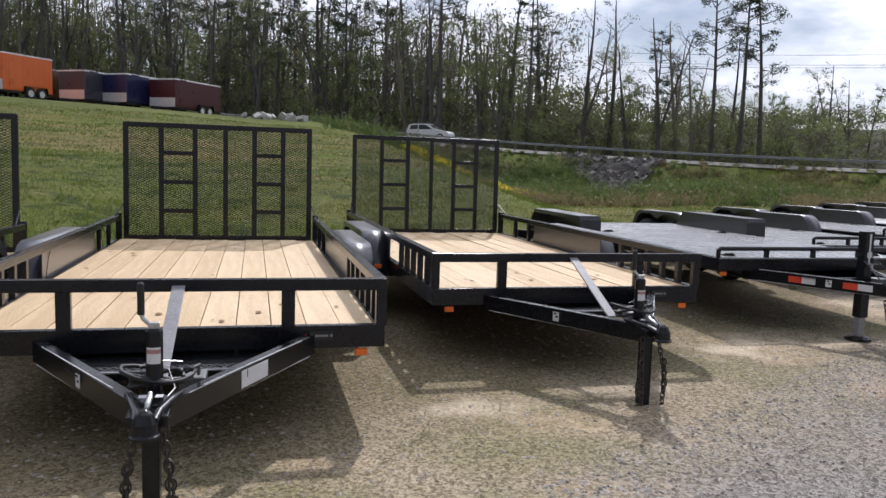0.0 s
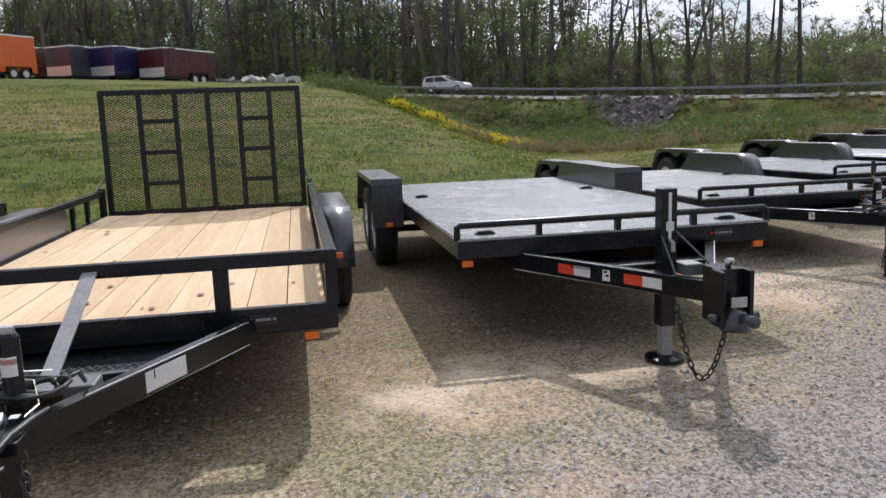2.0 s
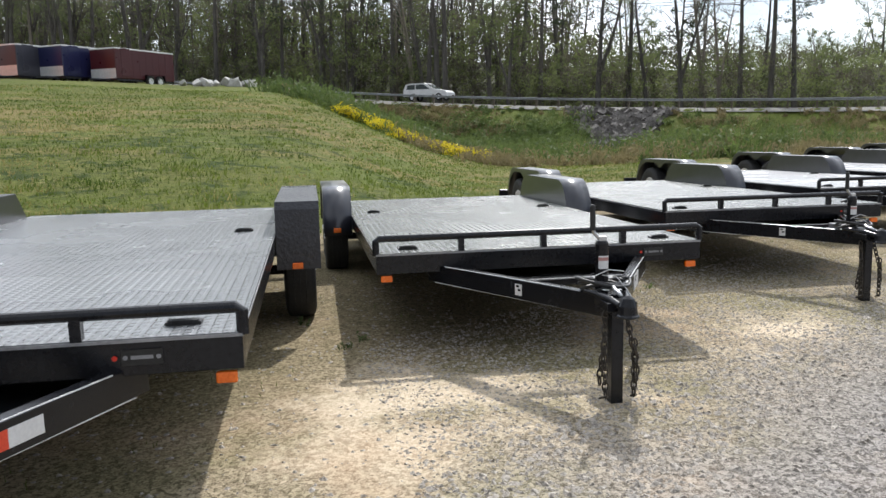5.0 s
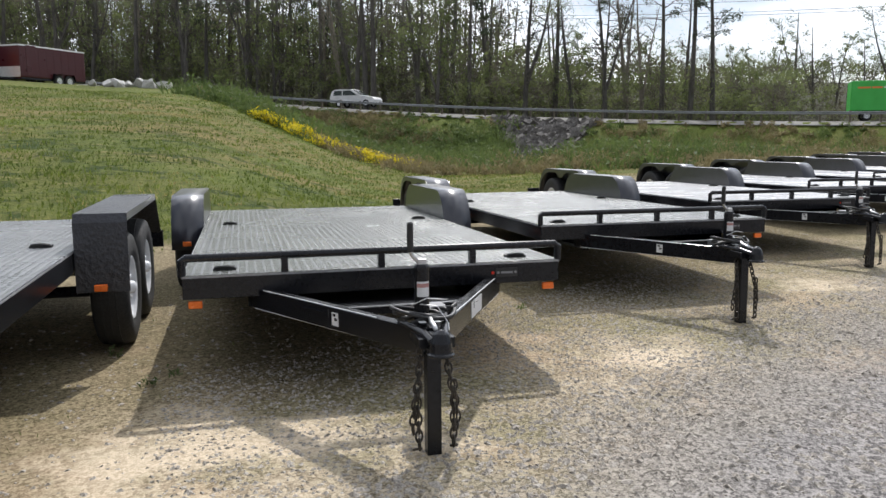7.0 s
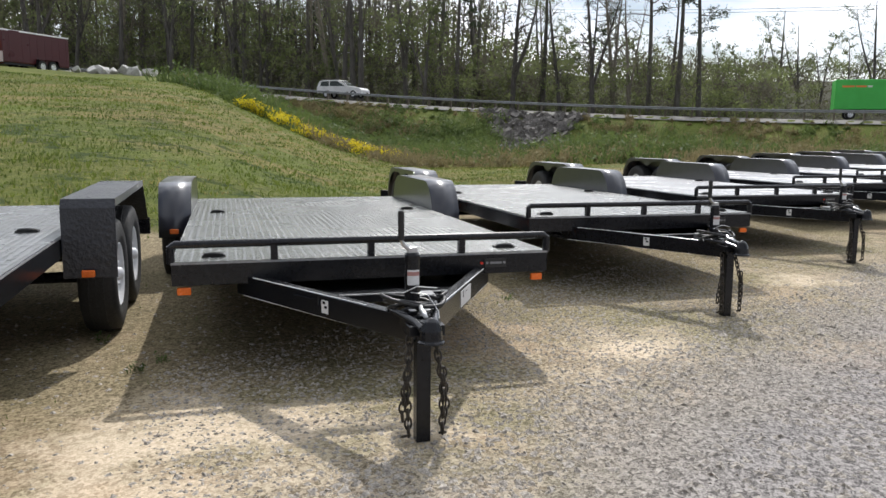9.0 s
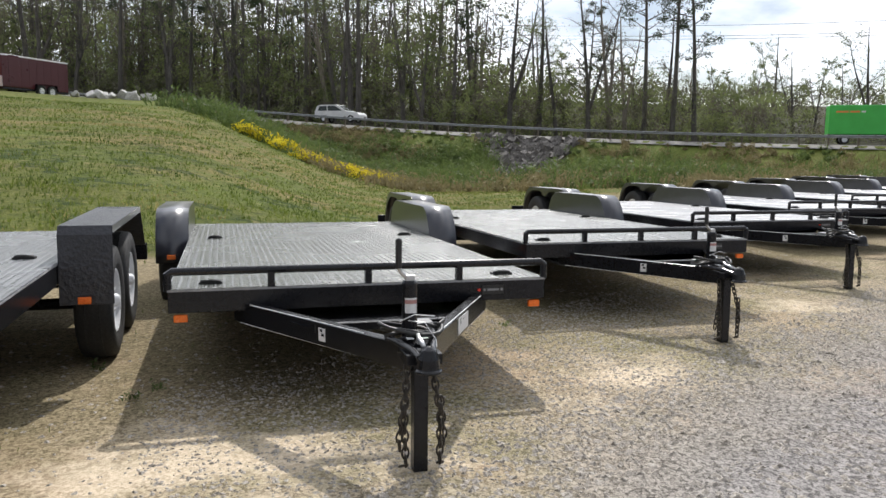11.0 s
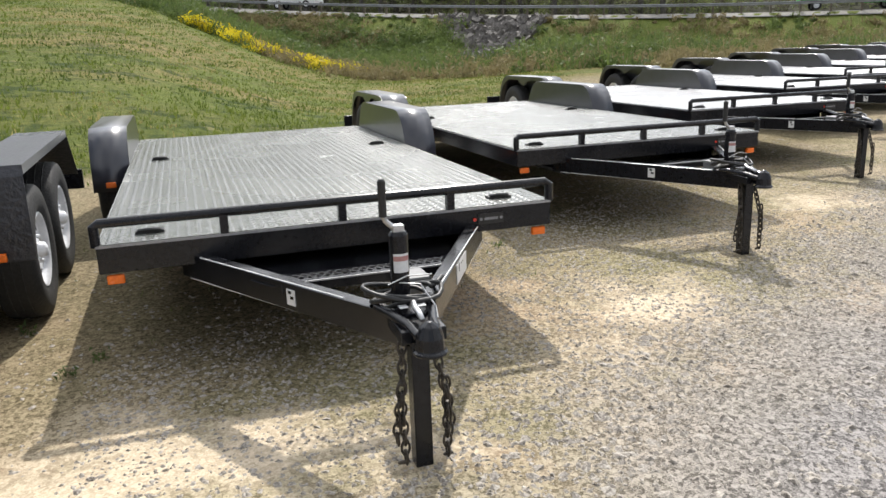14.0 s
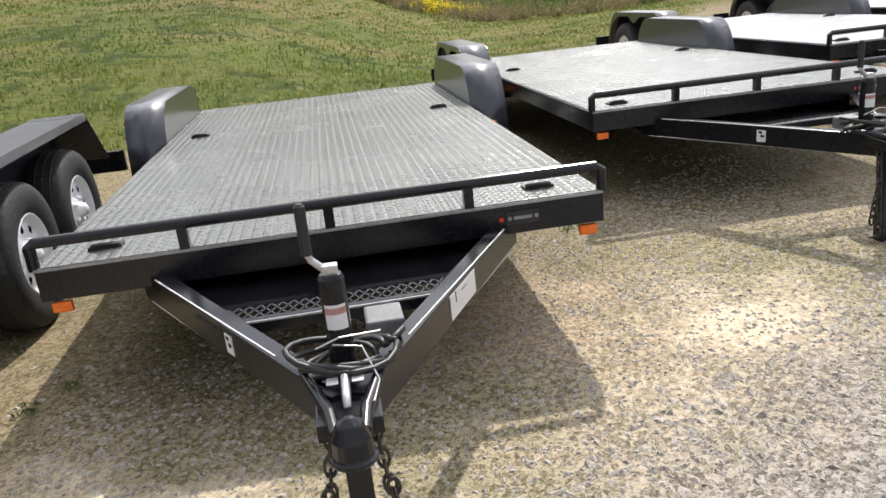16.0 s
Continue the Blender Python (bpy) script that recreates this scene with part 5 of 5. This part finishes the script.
tagged(kd.part("dry_grass", STRAW), "dry straw-coloured grass among the green", "grass", kind="stuff")
for x, y in ((7.12, 7.95), (7.25, 8.1), (6.9, 8.6), (9.7, 9.0)):
    k = Build()
    leaves(k, (x, y, 0.02), 0.055, 26, 0.016, rnd, 0.5)
    blades(k, x, y, 0, 0.05, 10, 0.04, rnd, 0.003)
    tagged(k.part("weed", BUSH), "small green weed growing in the gravel", "weed", "weeds in the gravel")

# yellow flowers along the fold between bank and mown grass
k, kl = Build(), Build()
FLOWERS = ((10.2, 39.6), (12.9, 40.4), (16.6, 40.4))
FLOWER_A, FLOWER_M, FLOWER_B = FLOWERS
for i in range(430):
    u = rnd.random() ** 0.9
    a, b = (Vector(FLOWER_A), Vector(FLOWER_M)) if u < 0.5 else (Vector(FLOWER_M), Vector(FLOWER_B))
    p = a.lerp(b, (u * 2) % 1.0) + Vector((rnd.gauss(0, 0.22 + 0.35 * u), rnd.gauss(0, 0.5 + 0.7 * u)))
    if noise.noise((p.x * 1.1, p.y * 0.9, 4)) < -0.04:
        continue
    z = ground_z(p.x, p.y)
    hh = rnd.uniform(0.08, 0.38)
    leaves(kl, (p.x, p.y, z + 0.5 * hh), 0.35, 18, 0.09, rnd, 0.8)
    leaves(k, (p.x, p.y, z + hh), 0.32, rnd.randint(25, 75), 0.085, rnd, 0.5)
tagged(k.part("yellow_flowers", YELLOW), "band of bright yellow wild flowers on the slope", "flowers", kind="stuff")
tagged(kl.part("flower_stems", BUSH), "green stems and leaves under the yellow flowers", "flowers", kind="stuff")

# rough growth on the road bank
kb, kw = Build(), Build()
for i in range(4500):
    s = rnd.uniform(-22, 78)
    off = rnd.uniform(-11 if s < 8 else -34, -0.7)
    u = -off / 10
    if abs(s - (19.4 + 1.76 * u)) < max(1.5, 4.5 - 4.5 * u) and u < 2.1 and rnd.random() < 0.96:
        continue
    p = along(s, off)
    z = ground_z(p.x, p.y)
    n1 = noise.noise((p.x * 0.16, p.y * 0.16, 2))
    dry = n1 + (0.25 if s > 26 else 0) - 0.1 > rnd.uniform(-0.25, 0.3)
    r = rnd.uniform(0.25, 0.6) * (1.0 + (0.7 if n1 < -0.15 and u > 0.35 else 0)) * (0.6 if off > -2 else 1)
    leaves(kw if dry else kb, (p.x, p.y, z + r * 0.35), r, 36, 0.13, rnd, 0.7)
    blades(kw if dry else kb, p.x, p.y, z, r * 1.5, 12, r, rnd, 0.03)
for i in range(620):
    near = i < 90
    s, off = (29.2 + rnd.gauss(0, 1.5), -25 + rnd.gauss(0, 1.2)) if near else (rnd.uniform(1.5, 17.5), rnd.uniform(-25, -2.5))
    p = along(s, off)
    n1 = noise.noise((p.x * 0.22, p.y * 0.22, 2))
    if n1 < -0.05 and not near:
        continue
    r = rnd.uniform(0.45, 0.95)
    leaves(kb, (p.x, p.y, ground_z(p.x, p.y) + r * 0.5), r, 46, 0.15, rnd, 0.75)
tagged(kb.part("bank_shrubs", BUSH), "green brambles and young shrubs on the road bank", "shrubs", kind="stuff")
tagged(kw.part("bank_weeds", DRYWEED), "dry brown weeds on the road bank", "weeds", kind="stuff")


# ---- trees ----
def limb(k, a, d, length, r, n, sides, rnd, curl=0.25, up=0.05):
    pts, rad, p, d = [Vector(a)], [r], Vector(a), Vector(d).normalized()
    for i in range(n):
        d = (d + Vector((rnd.uniform(-1, 1), rnd.uniform(-1, 1), rnd.uniform(-1, 1) + up * 3)) * curl).normalized()
        p = p + d * length / n
        pts.append(p.copy())
        rad.append(max(0.012, r * (1 - (i + 1) / n * 0.85)))
    k.tube(pts, rad, sides, False)
    return pts


def hardwood(seed, h, leafy, leaf_mat, bark, fork=False):
    rnd = random.Random(seed)
    t = holder("tree")
    k, c = Build(), Build()
    stems = [limb(k, (0, 0, -0.4), (rnd.uniform(-0.06, 0.06), rnd.uniform(-0.06, 0.06), 1), h, h * 0.019, 9, 7, rnd, 0.05, 0.1)]
    if fork:
        stems.append(limb(k, stems[0][2], (rnd.uniform(-0.4, 0.4), rnd.uniform(-0.4, 0.4), 1), h * 0.72, h * 0.0125, 8, 6, rnd, 0.06, 0.12))
    for st in stems:
        for i in range(11):
            u = rnd.uniform(0.28, 0.97)
            j = u * (len(st) - 1)
            b = st[int(j)].lerp(st[min(len(st) - 1, int(j) + 1)], j % 1)
            a = rnd.uniform(0, 6.283)
            ln = h * rnd.uniform(0.13, 0.26) * (1.2 - 0.7 * u)
            tw = limb(k, b, (math.cos(a), math.sin(a), rnd.uniform(0.35, 1.1)), ln, h * 0.0055 * (1.25 - u), 4, 4, rnd, 0.22, 0.08)
            for m in range(4):
                q = tw[rnd.randint(1, 4)]
                a2 = a + rnd.uniform(-1.3, 1.3)
                t2 = limb(k, q, (math.cos(a2), math.sin(a2), rnd.uniform(0.1, 1.2)), ln * rnd.uniform(0.3, 0.6), 0.026, 3, 3, rnd, 0.25, 0.08)
                if rnd.random() < leafy:
                    leaves(c, t2[-1], ln * 0.28, 20, 0.13, rnd, 0.7)
                    leaves(c, t2[1], ln * 0.2, 11, 0.11, rnd, 0.7)
    k.part("trunk", bark, t, smooth=True)
    if c.v:
        c.part("crown", leaf_mat, t)
    return t


def pine(seed, h, crown_from=0.45):
    rnd = random.Random(seed)
    t = holder("tree")
    k, c = Build(), Build()
    st = limb(k, (0, 0, -0.4), (rnd.uniform(-0.03, 0.03), rnd.uniform(-0.03, 0.03), 1), h, h * 0.0145, 10, 7, rnd, 0.025, 0.1)
    for i in range(24):
        u = crown_from + (1 - crown_from) * (i + rnd.random()) / 24
        j = min(u, 0.995) * (len(st) - 1)
        b = st[int(j)].lerp(st[min(len(st) - 1, int(j) + 1)], j % 1)
        a = rnd.uniform(0, 6.283)
        ln = h * rnd.uniform(0.09, 0.22) * (1.35 - u)
        tw = limb(k, b, (math.cos(a), math.sin(a), rnd.uniform(-0.15, 0.5)), ln, h * 0.0035, 4, 4, rnd, 0.2, 0.05)
        for m in range(4):
            q = tw[rnd.randint(2, 4)]
            a2 = a + rnd.uniform(-1.2, 1.2)
            t2 = limb(k, q, (math.cos(a2), math.sin(a2), rnd.uniform(0, 0.6)), ln * 0.35, 0.02, 2, 3, rnd, 0.25, 0.05)
            leaves(c, t2[-1], 0.28 + ln * 0.14, 30, 0.15, rnd, 0.55)
    k.part("trunk", BARK, t, smooth=True)
    c.part("crown", NEEDLE, t)
    return t


rnd = random.Random(21)
BARE = "tall bare-limbed hardwood with thin spring buds beside the highway"
LEAFY = "slender hardwood with pale green spring leaves beside the highway"
PINES = "tall pine with a bare trunk and ragged dark crown"
kinds = []
for i, (h, leafy, lm, bk, fk) in enumerate(((19, 0.10, BUD, BARK, True), (21, 0.20, BUD, BARK, False), (17, 0.55, SPRING, BARK, True), (15, 0.8, SPRING, PALEBARK, False), (20, 0.05, BUD, PALEBARK, True), (12, 0.95, SPRING, BARK, True))):
    o = hardwood(100 + i, h, leafy, lm, bk, fk)
    tagged(o, BARE if leafy < 0.3 else LEAFY, "tree", "woods beyond the highway")
    kinds.append(o)
pines = []
for i, (h, f) in enumerate(((23, 0.5), (21, 0.42), (25, 0.6))):
    o = pine(200 + i, h, f)
    tagged(o, PINES, "tree", "woods beyond the highway")
    pines.append(o)
used = set()


def plant(o, s, off, scale=1.0):
    p = along(s, off)
    m = Matrix.Translation((p.x, p.y, ground_z(p.x, p.y) - 0.1)) @ pose(0, 0, 0, 0, 0, rnd.uniform(0, 360))
    if o.name not in used:
        used.add(o.name)
        o.matrix_basis = m
        o.scale = (scale,) * 3
    else:
        c = copy_thing(o, m)
        c.scale = (scale,) * 3


# dense wood on one side, opening towards the other
for i in range(100):
    s = -105 + 111 * (i + rnd.random()) / 100
    off = 15.5 + 20 * rnd.random() ** 1.4
    o = pines[rnd.randint(0, 2)] if rnd.random() < 0.3 else kinds[rnd.choice((0, 1, 1, 2, 2, 4, 3, 5))]
    plant(o, s, off, rnd.uniform(0.85, 1.15))
for s, off, o, sc in ((13, 17, kinds[0], 0.95), (15.5, 20, kinds[1], 0.9), (18, 18, kinds[2], 0.8), (20, 24, pines[1], 0.75), (21.5, 17, kinds[0], 0.85), (23, 22, kinds[4], 0.85), (25, 19, kinds[4], 0.7),
                      (27.0, 18, pines[0], 0.9), (29.8, 17, pines[2], 0.86), (32.0, 17, pines[1], 0.98), (28.5, 24, kinds[1], 0.7), (31, 26, kinds[3], 0.6), (34, 28, kinds[5], 0.7), (25.5, 26, kinds[5], 0.75), (22, 28, kinds[3], 0.75),
                      (17, 27, kinds[5], 0.85), (14, 25, kinds[3], 0.9)):
    plant(o, s, off, sc)
for i in range(30):
    s = 34 + 62 * (i + rnd.random()) / 30
    plant(kinds[rnd.choice((5, 5, 3, 2, 2))], s, rnd.uniform(30, 50), rnd.uniform(0.55, 0.8))
plant(pines[1], 53, 30, 0.55)
plant(pines[0], 61, 34, 0.55)

# the depth of the wood
kt, kg, kn = Build(), Build(), Build()
for i in range(190):
    s, off = rnd.uniform(-130, 6), rnd.uniform(26, 75)
    p = along(s, off)
    z = ground_z(p.x, p.y) - 0.3
    h = rnd.uniform(13, 21)
    limb(kt, (p.x, p.y, z), (rnd.uniform(-0.07, 0.07), rnd.uniform(-0.07, 0.07), 1), h, rnd.uniform(0.16, 0.36), 4, 5, rnd, 0.05, 0.1)
    for m in range(7):
        a = rnd.uniform(0, 6.283)
        limb(kt, (p.x, p.y, z + h * rnd.uniform(0.35, 0.9)), (math.cos(a), math.sin(a), 0.8), rnd.uniform(1.5, 3.5), 0.05, 3, 3, rnd, 0.25, 0.1)
for i in range(2000):
    s = rnd.uniform(-135, 120) if rnd.random() < 0.6 else rnd.uniform(-135, 0)
    off = rnd.uniform(40, 85) if s < 6 else rnd.uniform(40, 85)
    p = along(s, off)
    top = 17 if s < 0 else (8.5 if s < 26 else 5.0)
    zz = rnd.random() ** 1.15 * top
    leaves(kn if rnd.random() < 0.6 else kg, (p.x, p.y, ground_z(p.x, p.y) + zz), rnd.uniform(1.0, 2.1), 40, 0.30, rnd, 0.8)
for i in range(2100):
    s = rnd.uniform(-115, 105)
    off = rnd.uniform(15.5, 30) if s < 30 else rnd.uniform(24, 40)
    p = along(s, off)
    leaves(kg if rnd.random() < 0.55 else kn, (p.x, p.y, ground_z(p.x, p.y) + rnd.random() ** 1.6 * (6.5 if s < 30 else 4.5)), rnd.uniform(0.6, 1.3), 54, 0.17, rnd, 0.8)
for i in range(1300):
    s, off = rnd.uniform(-125, 5), rnd.uniform(34, 58)
    p = along(s, off)
    leaves(kn if rnd.random() < 0.7 else kg, (p.x, p.y, ground_z(p.x, p.y) + rnd.uniform(3, 19)), rnd.uniform(1.0, 2.0), 30, 0.30, rnd, 0.9)
for i in range(900):
    s, off = rnd.uniform(3, 40), rnd.uniform(16, 40)
    p = along(s, off)
    leaves(kg if rnd.random() < 0.55 else kn, (p.x, p.y, ground_z(p.x, p.y) + rnd.random() ** 1.3 * 6.0), rnd.uniform(0.7, 1.5), 44, 0.19, rnd, 0.8)
for i in range(2300):
    s, off = rnd.uniform(-110, 12), rnd.uniform(21, 36)
    p = along(s, off)
    leaves(kg if rnd.random() < 0.5 else kn, (p.x, p.y, ground_z(p.x, p.y) + rnd.uniform(1, 11 if s < 2 else 8)), rnd.uniform(0.9, 1.8), 26, 0.26, rnd, 0.9)
tagged(kt.part("far_trunks", BARK, smooth=True), "dark trunks deep in the wood", "woods", kind="stuff")
tagged(kg.part("undergrowth", SPRING), "pale green undergrowth filling the wood", "woods", kind="stuff")
tagged(kn.part("brush", BUD), "brown budding brush filling the wood", "woods", kind="stuff")


# ---- overhead lines ----
def utility_pole(s, off):
    t = holder("utility_pole")
    k = Build()
    k.tube([(0, 0, -0.5), (0, 0, 12.2)], [0.17, 0.11], 10)
    k.part("post", POSTWOOD, t, smooth=True)
    Build().box(-0.06, -1.2, 11.4, 0.06, 1.2, 11.52).part("crossarm", POSTWOOD, t)
    t.matrix_basis = Matrix.Translation(along(s, off)) @ pose(0, 0, 0, 0, 0, math.degrees(math.atan2(ROAD_D.y, ROAD_D.x)))
    return tagged(t, "weathered timber utility pole beside the highway", "utility pole", "utility poles")


utility_pole(-14, 22)
utility_pole(74, 22)
for dz, dy in ((11.5, -1.1), (11.5, 1.1), (12.7, 0.0)):
    k = Build()
    a, b = along(-14, 22 + dy, dz), along(74, 22 + dy, dz)
    k.tube([a.lerp(b, i / 24) - Vector((0, 0, 1.5 * (1 - (2 * i / 24 - 1) ** 2))) for i in range(25)], 0.022, 5)
    tagged(k.part("overhead_cable", CABLE), "black overhead cable strung between timber poles", "cable", "overhead cables")
